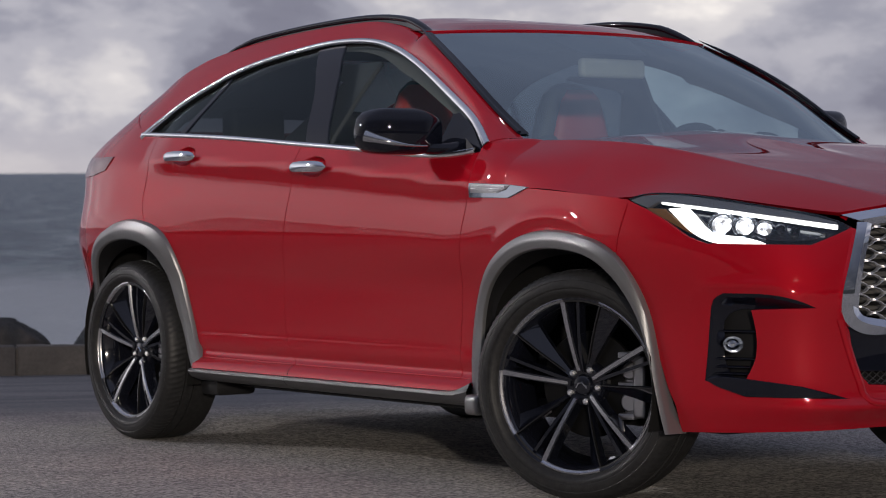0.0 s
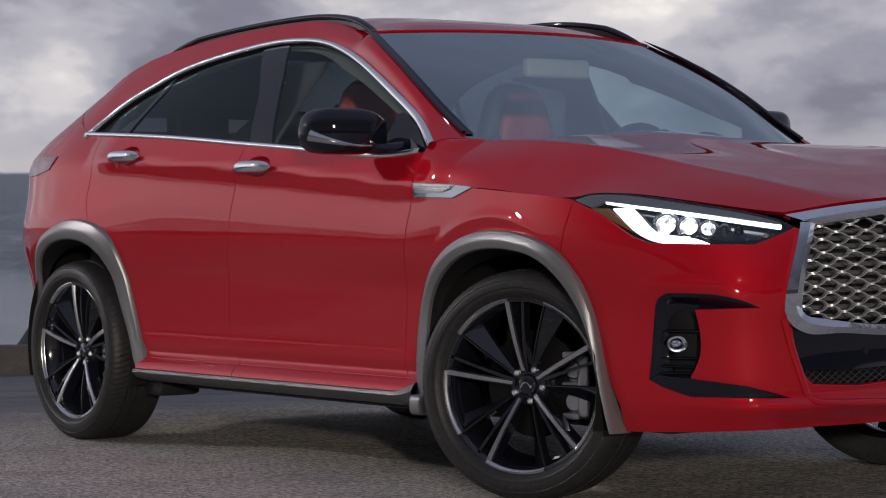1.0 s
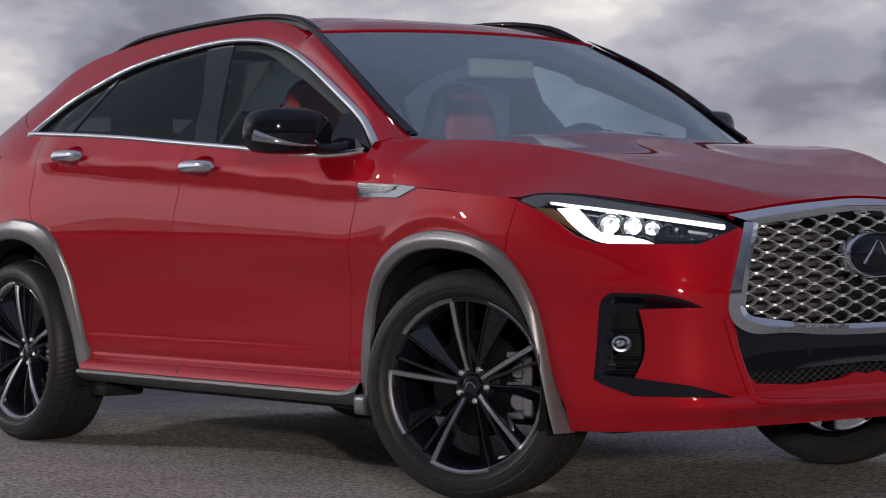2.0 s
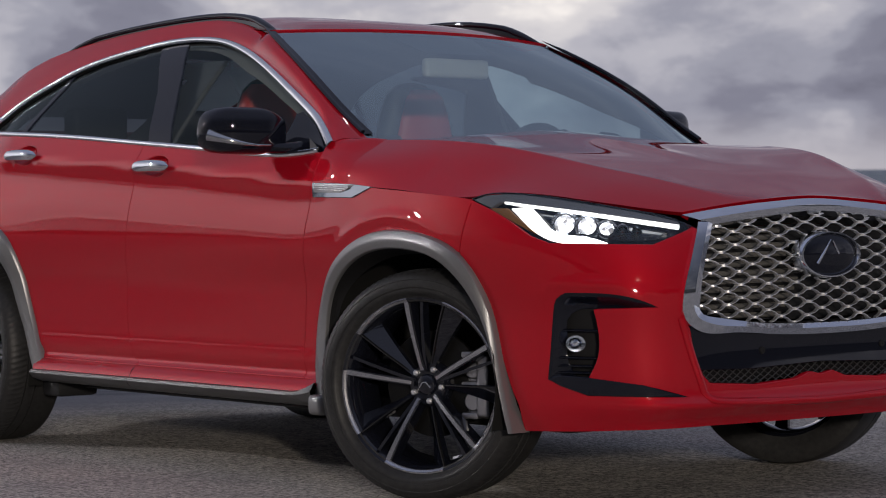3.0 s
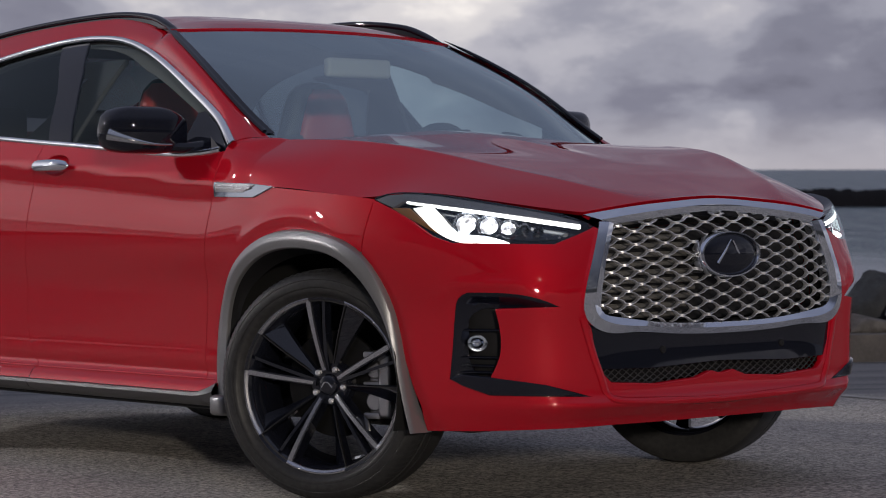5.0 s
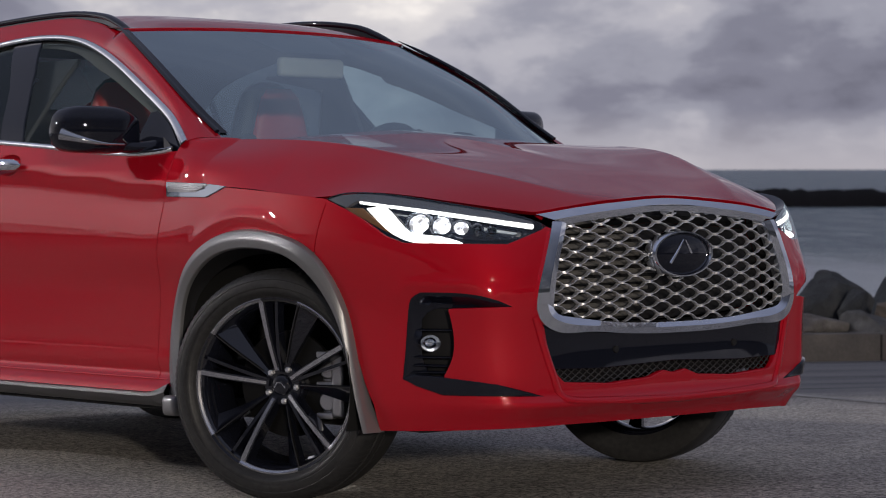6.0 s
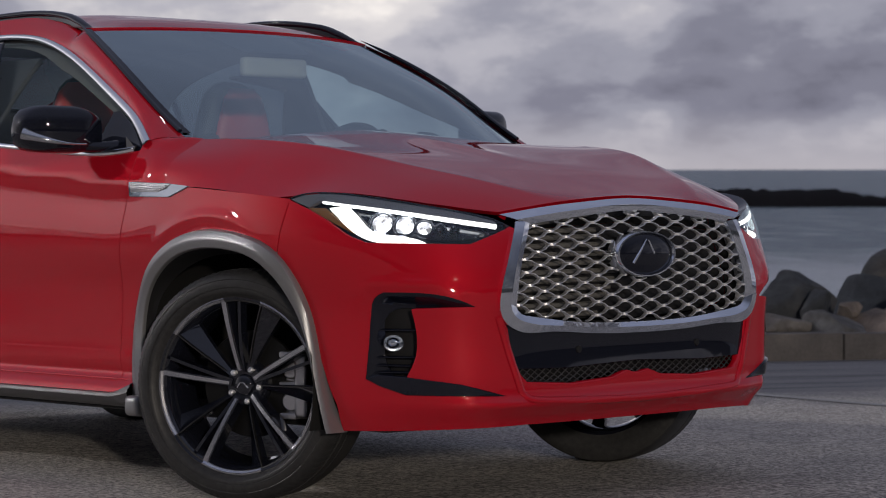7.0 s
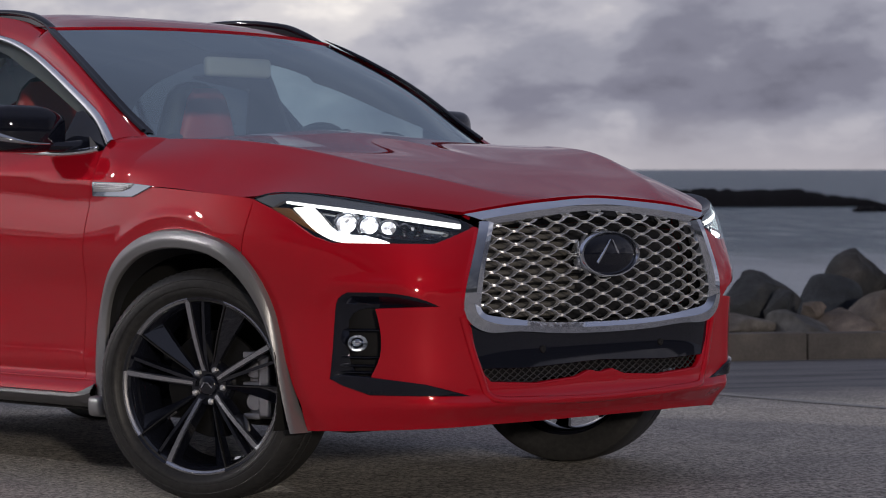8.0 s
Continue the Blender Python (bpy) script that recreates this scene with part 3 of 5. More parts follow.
centre_z = spline([.8, 1.1, 1.3, 1.5, 1.7, 1.9, 2.05, 2.17, 2.27], [1.202, 1.1690, 1.1440, 1.1125, 1.0775, 1.036, .996, .958, .919])


def hood(x, a):
    """The bonnet: a runs from -1 at the edge over the near wheel to 1 at the other."""
    x, a = np.broadcast_arrays(np.asarray(x, float), np.asarray(a, float))
    we, ze, yr, zr = bonnet_w(x), bonnet_edge(x), ridge_y(x), ridge_z(x)
    out = .58 + .34 * np.clip((1.45 - x) / .5, 0, 1)
    wide = out * (we - yr)
    low = centre_z(x)
    mid = ze + .50 * (zr - ze)
    drop = zr - mid
    ys = [we, yr + wide, yr + .50 * wide, yr + .15 * wide, yr, yr - .045, .24 + 0 * x, 0 * x]
    zs = [ze, mid, zr - .42 * drop, zr - .10 * drop, zr, zr - .001, low, low + .009 * np.clip((1.9 - x) / .4, 0, 1)]
    ys = [-q for q in ys] + ys[-2::-1]
    zs = zs + zs[-2::-1]
    return np.stack([x, sum(w(a) * v for w, v in zip(weights, ys)), sum(w(a) * v for w, v in zip(weights, zs))], -1)


# ---- the setting ----
def sheet(name, m, nx, ny, x0, x1, y0, y1, height=None):
    xs, ys = np.linspace(x0, x1, nx), np.linspace(y0, y1, ny)
    rows = []
    for x in xs:
        z = np.zeros(ny) if height is None else np.array([height(x, y) for y in ys])
        rows.append(np.stack([np.full(ny, x), ys, z], 1))
    return mesh_of(name, loft(rows), m)


# the kerb runs along this line of the car park's plan
KERB_AT, KERB_RUN = Vector((-4.05, 4.14, 0)), Vector((.395, .919, 0)).normalized()
KERB_OUT = Vector((-KERB_RUN.y, KERB_RUN.x, 0))
kerb_turn = Matrix((((KERB_RUN.x, KERB_OUT.x, 0, KERB_AT.x), (KERB_RUN.y, KERB_OUT.y, 0, KERB_AT.y), (0, 0, 1, 0), (0, 0, 0, 1))))
ON_KERB = SLOPE @ kerb_turn          # x along the kerb, y out to sea

def graded(near, far, n_near, n_far):
    """Stations that lie close together round the car and wide apart far off."""
    return np.concatenate([np.linspace(-far, -near, n_far)[:-1], np.linspace(-near, near, n_near), np.linspace(near, far, n_far)[1:]])


def rise_of(y):
    """The ground rises under the car, which is rolled to fit the camera's view, then falls to the gutter again."""
    return .01135 * (y + .83) * (1 - max(0, min(1, (y - 1.0) / 1.8)) ** 2 * (3 - 2 * max(0, min(1, (y - 1.0) / 1.8)))) if y > -.83 else 0


ground_rows = []
for gx in graded(11, 90, 90, 6):
    row = []
    for gy in np.concatenate([np.linspace(-120, -9, 8)[:-1], np.linspace(-9, .22, 100)]):
        spot = kerb_turn @ Vector((gx, gy, 0))
        row.append((gx, gy, rise_of(spot.y) if -4 < spot.x < 5 else rise_of(spot.y) * max(0, 1 - (max(-4 - spot.x, spot.x - 5)) / 3)))
    ground_rows.append(row)
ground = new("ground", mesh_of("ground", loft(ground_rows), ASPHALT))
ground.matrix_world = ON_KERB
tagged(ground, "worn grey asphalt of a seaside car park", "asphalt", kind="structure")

kerb = new("kerb", mesh_of("kerb", block(-90, 90, .03, .19, -.3, .166, 0), KERB))
kerb.matrix_world = ON_KERB
tagged(kerb, "low weathered concrete kerb along the sea", "kerb", kind="structure")
stone = mesh_of("kerb_block", block(.005, 1.495, 0, .21, -.05, .18, .014), KERB)
for i in range(-9, 12):
    k = part("kerb_block", stone, None, kerb)
    k.matrix_local = pose(i * 1.5 + .64, 0, .002 * math.sin(i * 2.1), 0, 0, .15 * math.sin(i * 1.7))

stripe = np.linspace(-2.4, 4.2, 90)
line_rows = [np.stack([stripe, 4.15 - .18 * stripe + d * (1 + .35 * noise.noise((x_ * 2.5, d * 50, 0)) + 0 * stripe), np.full(90, .004)], 1) for d in (-.05, .05) for x_ in (1.,)]
line = new("parking_line", mesh_of("parking_line", loft(line_rows), LINE_PAINT))
line.matrix_world = SLOPE
tagged(line, "faded pale line on asphalt", "road marking", kind="structure")

# an unseen dark bluff behind the camera, added for the car's reflections
bluff = new("bluff", sheet("bluff", SCRUB, 80, 12, -420, 420, -190, -45, lambda x, y: max(-.2, (min(1, max(0, (-45 - y)) / 22) ** .8) * (4.2 + 1.5 * noise.noise((x * .02, 3, 1)) + .8 * noise.noise((x * .11, y * .1, 1))))))
bluff.matrix_world = ON_KERB
tagged(bluff, "unseen dark bluff added on the land side", "hillside", kind="structure")

# the bank of rubble that falls from the kerb to the water, and the sea
bank = new("shore", sheet("shore", SHORE, 60, 14, -60, 60, .2, 16, lambda x, y: -.02 - .13 * y + .12 * noise.noise((x * .7, y * .7, 0))))
bank.matrix_world = ON_KERB
tagged(bank, "dark rubble bank below the kerb", "shore", kind="structure")
SEA_LEVEL = -2.3
sea = new("sea", sheet("sea", SEA, 2, 2, -4500, 4500, -4500, 4500))
sea.matrix_world = pose(0, 0, SEA_LEVEL, 0, 0, 67)
tagged(sea, "choppy grey-blue sea with streaks of foam", "sea", kind="structure")


def boulder(seed, size, squash, rock):
    bm = bmesh.new()
    bmesh.ops.create_icosphere(bm, subdivisions=4, radius=1)
    off = Vector((seed * 7.3, seed * 3.1, seed * 5.7))
    cuts = [(Vector((random.uniform(-1, 1), random.uniform(-1, 1), random.uniform(-.6, 1))).normalized(), random.uniform(.50, .86)) for _ in range(12)]
    for v in bm.verts:
        p = v.co.copy()
        for n, d in cuts:
            over = p.dot(n) - d
            if over > 0:
                p -= n * over * .94
        p *= 1.12 + .14 * noise.noise(v.co * 1.1 + off) + .07 * noise.noise(v.co * 3.2 + off) + .03 * noise.noise(v.co * 9 + off)
        v.co = Vector((p.x * squash[0], p.y * squash[1], p.z * squash[2])) * size
    me = bpy.data.meshes.new("boulder")
    bm.to_mesh(me)
    bm.free()
    me.shade_smooth()
    me.materials.append(rock)
    return me


# along the kerb, out from it, height of the middle, size, shape, turn, tilt
BOULDERS = [
    (3.93, 1.35, .34, .31, (1.05, .9, 1.02), 25, -14), (4.66, 1.55, .33, .29, (1.1, .9, .76), 70, 6), (5.40, 2.3, .42, .30, (.85, .8, 1.0), 140, 8), (5.85, 2.2, .40, .33, (1.1, .9, .9), 320, 0),
    (3.96, .96, .33, .12, (1.1, .9, 1.0), 200, 10), (3.45, .60, .20, .24, (1.3, .8, .46), 15, 0), (3.86, .60, .19, .27, (1.4, .9, .44), 75, 0), (4.28, .66, .20, .28, (1.3, .9, .46), 100, 5),
    (4.10, .74, .31, .105, (1.2, .9, .62), 40, 0), (4.70, .80, .24, .29, (1.1, .9, .70), 95, -8), (5.3, 1.0, .24, .36, (1.1, .9, .7), 130, 0), (3.15, 1.0, .16, .34, (1.1, .9, .8), 10, 0),
    (2.4, .9, .16, .32, (1.2, .9, .75), 60, 0), (1.7, 1.1, .12, .36, (1.2, 1., .8), 230, 0), (.9, .9, .10, .30, (1.2, .9, .8), 170, 0), (.2, 1.2, .10, .36, (1.2, .9, .8), 300, 0),
    (-.6, 1.0, .10, .32, (1.2, .9, .8), 80, 0), (-1.4, 1.1, .10, .34, (1.1, .9, .7), 33, 0), (-2.2, 1.0, .12, .30, (1.2, .9, .8), 205, 0), (-3.30, 1.25, .10, .22, (1.1, .9, .90), 111, 0),
    (-3.80, 1.3, .12, .24, (1.0, .9, .88), 12, 10), (-4.3, 1.1, .14, .34, (1.1, .9, .8), 77, 0), (-5.1, 1.2, .14, .38, (1.1, .9, .8), 150, 0), (6.4, 1.4, .24, .42, (1.1, .9, .8), 50, 0),
]
for i, (x, y, z, size, squash, turn, tilt) in enumerate(BOULDERS):
    pale = y < .85
    rock = new("boulder", boulder(i + 1, size, squash, PALE_ROCK if pale else ROCK))
    rock.matrix_world = ON_KERB @ pose(x, y, z, 0, -tilt, 0) @ pose(0, 0, 0, 0, 0, turn)
    tagged(rock, "pale grey-brown boulder lying against the kerb" if pale else "dark weathered boulder behind the kerb", "boulder", "boulders of the sea wall")


# the low black breakwater far out, a heap of broken rock with an uneven crest
def breakwater(length, wide, tall, seed):
    rows = []
    n = 150
    for i in range(n + 1):
        u = i / n
        taper = min(1, u * 9, (1 - u) * 5) ** .7
        h = tall * taper * (.86 + .22 * noise.noise((u * 11, seed, 0)) + .13 * noise.noise((u * 50, seed, 2)))
        row = []
        for k, (y, z) in enumerate(((-1, -.3), (-.75, .35), (-.45, .75), (0, 1), (.45, .8), (.75, .4), (1, -.3))):
            j = .25 * noise.noise((u * 70, k * 3.1, seed))
            row.append((u * length, (y + j * .3) * wide * taper + 2 * noise.noise((u * 5, seed, 5)), z * h + j * tall * .4))
        rows.append(row)
    return mesh_of("breakwater", loft(rows), FAR_ROCK, 20)


for x, y, length, tall, seed, turn in ((-150, 145, 41.5, 1.75, 1, 44), (-119.6, 173.5, 6, .75, 4, 40), (-107.5, 150.5, 4, .5, 7, 42)):
    far = new("breakwater", breakwater(length, min(3.5, length * .3), tall, seed))
    far.matrix_world = pose(x, y, SEA_LEVEL, 0, 0, turn)
    tagged(far, "low dark rock breakwater out in the sea", "breakwater", kind="structure")


# ---- the car ----
car = thing("car", "red metallic coupe-roofed crossover car parked on asphalt, front wheels turned", "car")
car.matrix_world = SLOPE @ Matrix.Translation((0, -.93, .748)) @ Matrix.Rotation(radians(.65), 4, "X") @ Matrix.Translation((0, .93, -.75))
NS = (.016, 1.)                      # plan scale of the nose: metres to a degree

UPPER = [(-1.454, 1.232), (-1.353, 1.311), (-1.219, 1.382), (-1.046, 1.452), (-.876, 1.496), (-.696, 1.524), (-.517, 1.545), (-.372, 1.556),
         (-.177, 1.554), (-.006, 1.536), (.195, 1.487), (.406, 1.409), (.615, 1.313), (.779, 1.232), (.95, 1.133)]
BELT = [(-1.454, 1.232), (-1.065, 1.215), (-.578, 1.187), (-.193, 1.158), (.084, 1.138), (.42, 1.111), (.763, 1.096), (.95, 1.112)]
GAP_REAR = [(-1.298, 1.229), (-1.264, 1.088), (-1.257, .941), (-1.200, .850)]
GAP_MID = [(-.156, 1.157), (-.177, 1.066), (-.207, .943), (-.243, .799), (-.285, .60), (-.290, .50), (-.262, .40), (-.225, .357)]
GAP_FRONT = [(.925, 1.10), (.918, 1.03), (.891, .896), (.845, .70), (.815, .52), (.802, .41), (.806, .357)]
REAR_ARCH = [(-.915, .357), (-.98, .486), (-1.04, .639), (-1.09, .773), (-1.20, .848), (-1.30, .864), (-1.415, .863), (-1.53, .835), (-1.62, .795), (-1.73, .715), (-1.81, .60), (-1.85, .48), (-1.86, .34)]
FRONT_ARCH = [(.905, .335), (.912, .41), (.922, .486), (.958, .617), (1.04, .712), (1.135, .775), (1.25, .812), (1.374, .826), (1.499, .82), (1.60, .79), (1.672, .75), (1.726, .67), (1.762, .551), (1.818, .383), (1.849, .24)]

belt_z = spline([q[0] for q in BELT], [q[1] for q in BELT])


def belt_between(a, b, n=20, drop=.006):
    x = np.linspace(a, b, n)
    return np.stack([x, belt_z(x) - drop], 1)


def shifted(line, dx):
    return np.array(line) + np.array([dx, 0])


g = .0026
front_outline = ring(belt_between(GAP_MID[0][0] + g, GAP_FRONT[0][0] - g), shifted(smooth(GAP_FRONT, 30), -g), shifted(smooth(GAP_MID, 30), g)[::-1])
rear_outline = ring(belt_between(GAP_REAR[0][0] + g, GAP_MID[0][0] - g), shifted(smooth(GAP_MID, 30), -g), smooth(REAR_ARCH[:5], 20), shifted(smooth(GAP_REAR, 20), g)[::-1])
HANDLES = {"front": (-.045, 1.071), "rear": (-.98, 1.131)}
around = np.linspace(0, 2 * np.pi, 28, endpoint=False)


def cup_outline(at, size=1.):
    return np.stack([at[0] + .01 + .080 * size * np.cos(around), at[1] + .003 + .040 * size * np.sin(around)], 1)


front_doors = both("front_door", patch(side, front_outline, [cup_outline(HANDLES["front"])], step=.03), PAINT, car, "red front door")
rear_doors = both("rear_door", patch(side, rear_outline, [cup_outline(HANDLES["rear"])], step=.03), PAINT, car, "red rear door")

hood_line = [(.928, 1.0), (1.263, .980), (1.439, .967), (1.65, .949)]
fender_outline = ring(shifted(smooth(GAP_FRONT[1:], 26), g)[::-1][:-1], [(.925, .998)], smooth(hood_line, 16) - np.array([0, g]), [(1.722, .937), (1.695, .84), (1.672, .765)],
                      smooth(FRONT_ARCH[:11], 40)[::-1][1:], [(.86, .357)])
both("fender", patch(side, fender_outline, step=.011), PAINT, car, "red front fender")

# the rear quarter with the base of the roof pillar, and the rounded tail
quarter_outline = ring(smooth(GAP_REAR, 20)[::-1] - np.array([g, 0]), [(-1.37, 1.236), (-1.454, 1.236)], smooth([(-1.49, 1.25), (-1.62, 1.30), (-1.75, 1.368)], 8), [(-1.86, 1.327), (-1.98, 1.285)],
                       [(-2.0, 1.15), (-2.0, .9), (-2.0, .6), (-1.97, .36)], smooth(REAR_ARCH[4:], 40)[::-1])
both("quarter_panel", patch(side, quarter_outline, step=.035), PAINT, car, "red rear quarter panel")


def tail_angle(x, z):
    return math.degrees(math.asin(min(1, float(half_width(x, z) / flank(BACK, z)))))


left_edge = [(-tail_angle(-2.0, z), z) for z in (.30, .45, .6, .75, .9, 1.05, 1.15, 1.28)]
tail_outline = ring(left_edge, [(-30, 1.28), (0, 1.28), (30, 1.28)], [(-b, z) for b, z in left_edge[::-1]])
part("tailgate", patch(tail, tail_outline, step=.05, scale=NS), PAINT, car, "red tailgate and rear bumper")

# red side rail of the roof with the windscreen and rear pillars, one strip from end to end
n_rail = 70
s = np.linspace(0, 1, n_rail)
lower = smooth(UPPER, n_rail)
top_x = np.interp(lower[:, 0], [-1.454, -1.353, -1.046, -.696, -.372, -.006, .195, .406, .615, .779, .95], [-1.75, -1.60, -1.22, -.75, -.38, .02, .25, .46, .69, .865, 1.03])
lo = side(lower[:, 0], lower[:, 1])
pane_zs = np.linspace(1.08, 1.60, 80)
px_of_z = pane_x(pane_zs)
hi = []
for x in top_x:
    if x < .30:
        z = float(roof_edge_z(x))
        hi.append((x, -float(half_width(x, z)), z))
    else:
        z = float(np.interp(-x, -px_of_z, pane_zs))
        hi.append((x, -float(pane_y(z)) - .004, z + .004))
hi = np.array(hi)
rows = []
for k in np.linspace(0, 1, 9):
    swell = 4 * k * (1 - k) * np.clip(np.arange(n_rail) / 8, 0, 1)[:, None]
    outward = np.array([.25, -.8, .55]) * .016
    on_side = side(lower[:, 0] * (1 - k) + hi[:, 0] * k, lower[:, 1] * (1 - k) + hi[:, 2] * k)
    w = np.clip((.35 - lower[:, 0]) / .5, 0, 1)[:, None]
    on_side[:, 2] += .022 * k * np.clip((lower[:, 0] + 1.35) / .25, 0, 1) * np.clip((.35 - lower[:, 0]) / .3, 0, 1)      # a lip up to the rail
    rows.append(on_side * w + (lo * (1 - k) + hi * k + outward * swell) * (1 - w))
rail_skin = loft(rows)
both("roof_pillar", rail_skin, PAINT, car, "red roof side and windscreen pillar")
end_column = np.array([r[-1] for r in rows])
# the corner between door, windscreen pillar and hood
corner_z = np.linspace(.992, 1.118, 14)
corner_edge = np.concatenate([side(np.linspace(.918, .928, 14), corner_z), end_column + np.array([-.004, .001, 0])])
corner_front = hood(1.10, np.linspace(-1, -.5, len(corner_edge)))
bridge = []
for q in np.linspace(0, 1, 9):
    w = q * q * (3 - 2 * q)
    bridge.append(corner_edge * (1 - q) + corner_front * q + np.array([0, -.006, .004]) * 4 * w * (1 - w))
both("fender_corner", loft(bridge), PAINT, car, "red corner between door and hood", 70)

roof_k = np.linspace(-1, 1, 33)
roof_rows = [roof(x, roof_k) for x in np.linspace(-1.25, .08, 40)]


def pane_top(k):
    return 1.545 + .017 * (1 - np.abs(k) ** 2.2)


brow = windscreen(roof_k, pane_top(roof_k)) + np.array([.004, 0, .005])
roof_rows += [roof_rows[-1] * (1 - q) + brow * q + np.array([0, 0, .012 * (1 - q) * q * 4]) * (1 - roof_k[:, None] ** 2) for q in (.25, .5, .75, 1.)]
roof_rows.append(brow + np.array([-.004, 0, -.012]))
part("roof", loft(roof_rows), PAINT, car, "red roof")
part("rear_window", loft([roof(x, roof_k * .9) for x in np.linspace(-1.98, -1.26, 24)]), PRIVACY, car, "dark sloping rear window")
both("rear_pillar", loft([roof(x, np.linspace(-1, -.9, 4)) for x in np.linspace(-1.98, -1.25, 24)]), PAINT, car, "red rear pillar")

# bonnet
hood_a = np.linspace(-1, 1, 181)
lip_row = lifted(nose, .014, .1, .002)(34.7 * hood_a, .935 - .045 * np.abs(hood_a) ** 1.6)
hood_rows = [hood(x, hood_a) for x in np.linspace(1.085, 2.02, 76)]
for x in np.linspace(2.03, 2.262, 26):
    w = min(1, (x - 2.02) / .242) ** 1.5
    hood_rows.append(hood(x, hood_a) * (1 - w) + lip_row * w)
hood_rows.append(lip_row + np.array([-.012, 0, -.014]))
inward = np.array([0, .03, -.012])
hood_rows = [np.concatenate([r[:1] + inward, r, r[-1:] + inward * np.array([1, -1, 1])]) for r in hood_rows]
part("hood", loft(hood_rows), PAINT, car, "red sculpted hood", sharp=60)

# windscreen, its black rim and the cowl
pane_k = np.linspace(-1, 1, 41)
part("windscreen", loft([windscreen(pane_k, 1.09 * (1 - q) + (pane_top(pane_k) + .003) * q) for q in np.linspace(0, 1, 24)]), WINDSCREEN, car, "clear grey-tinted windscreen").visible_shadow = False
edge_z = np.linspace(1.158, 1.556, 34)
for sign in (-1, 1):
    part("windscreen_edge", loft([windscreen(np.linspace(.965, 1.0, 4) * sign, z) + np.array([.003, 0, .003]) for z in edge_z]), GLOSS, car, "black windscreen edge")
    rim_line = windscreen(1.0 * sign, edge_z) + np.array([.004, .006 * sign, .009])
    part("windscreen_moulding", tube(rim_line, .0085 * np.minimum(1, np.linspace(8, .15, 34)), 8, (0, 0, 1), .8), GLOSS, car, "black windscreen moulding")
part("cowl", loft([windscreen(pane_k * .90, 1.075) + np.array([dx, 0, dz]) for dx, dz in ((-.02, .03), (.02, .012), (.12, -.01), (.2, -.05))]), PLASTIC, car, "black cowl panel")

# side windows
up_line = smooth(UPPER, 80)


def window(x0, x1, top_cut=.020, low_cut=.004):
    sel = up_line[(up_line[:, 0] > x0) & (up_line[:, 0] < x1)]
    top = sel - np.array([0, top_cut])
    x = np.linspace(x1, x0, 16)
    return ring(top, np.stack([x, belt_z(x) + low_cut], 1))


recess = lifted(side, -.012)
quarter_glass = ring([(-1.39, 1.243), (-1.34, 1.293)], smooth([(-1.27, 1.333), (-1.10, 1.412), (-1.02, 1.44)], 8), [(-1.03, 1.40), (-1.075, 1.30), (-1.10, 1.222)])
rear_glass = ring(up_line[(up_line[:, 0] > -1.0) & (up_line[:, 0] < -.43)] - np.array([0, .02]), [(-.415, 1.530)], [(-.255, 1.36), (-.135, 1.168)], [(-.7, 1.197), (-1.075, 1.222)], [(-1.05, 1.30), (-1.005, 1.40)])
front_glass = ring(up_line[(up_line[:, 0] > -.27) & (up_line[:, 0] < .90)] - np.array([0, .02]), [(.90, 1.12)], [(.42, 1.117), (-.01, 1.152)], [(-.075, 1.25), (-.175, 1.42)])
for shape in (patch(recess, quarter_glass, step=.05, lip=False), patch(recess, rear_glass, step=.05, lip=False)):
    for w in both("side_window", shape, PRIVACY, car, "dark privacy glass side window"):
        w.visible_shadow = False
for w in both("side_window", patch(recess, front_glass, step=.05, lip=False), DOOR_GLASS, car, "lightly tinted front side window"):
    w.visible_shadow = False
deeper = lifted(side, -.008)
both("window_pillar", patch(deeper, ring([(-.43, 1.534), (-.26, 1.543), (-.165, 1.42), (-.065, 1.25), (.0, 1.146), (-.145, 1.158), (-.265, 1.36)]), step=.05), GLOSS, car, "gloss black door pillar")
both("window_divider", patch(deeper, ring([(-1.02, 1.447), (-.99, 1.455), (-1.005, 1.40), (-1.05, 1.30), (-1.07, 1.215), (-1.108, 1.215), (-1.08, 1.30), (-1.035, 1.40)]), step=.04), GLOSS, car, "black window divider")
inner_frame = ring(up_line, np.stack([np.linspace(.94, -1.45, 40), belt_z(np.linspace(.94, -1.45, 40)) - .01], 1))
both("window_seal", patch(lifted(side, -.016), inner_frame, [quarter_glass, rear_glass, front_glass], step=.05, lip=False), PLASTIC, car, "black window seal")
both("sail_panel", patch(lifted(side, -.004), ring([(.66, 1.095), (.92, 1.112), (.80, 1.19), (.69, 1.245), (.66, 1.24)]), step=.04), GLOSS, car, "black mirror triangle")
both("window_trim", trim(side, up_line - np.array([0, .008]), np.interp(up_line[:, 0], [-1.45, -1.3, 0, .6, .95], [.03, .02, .021, .028, .030]), .010), BRIGHT_TRIM, car, "chrome window trim", 55)
belt_line = belt_between(-1.454, .90, 50, -.002)
both("belt_trim", trim(side, belt_line, .020, .012), BRIGHT_TRIM, car, "chrome waistline trim", 55)

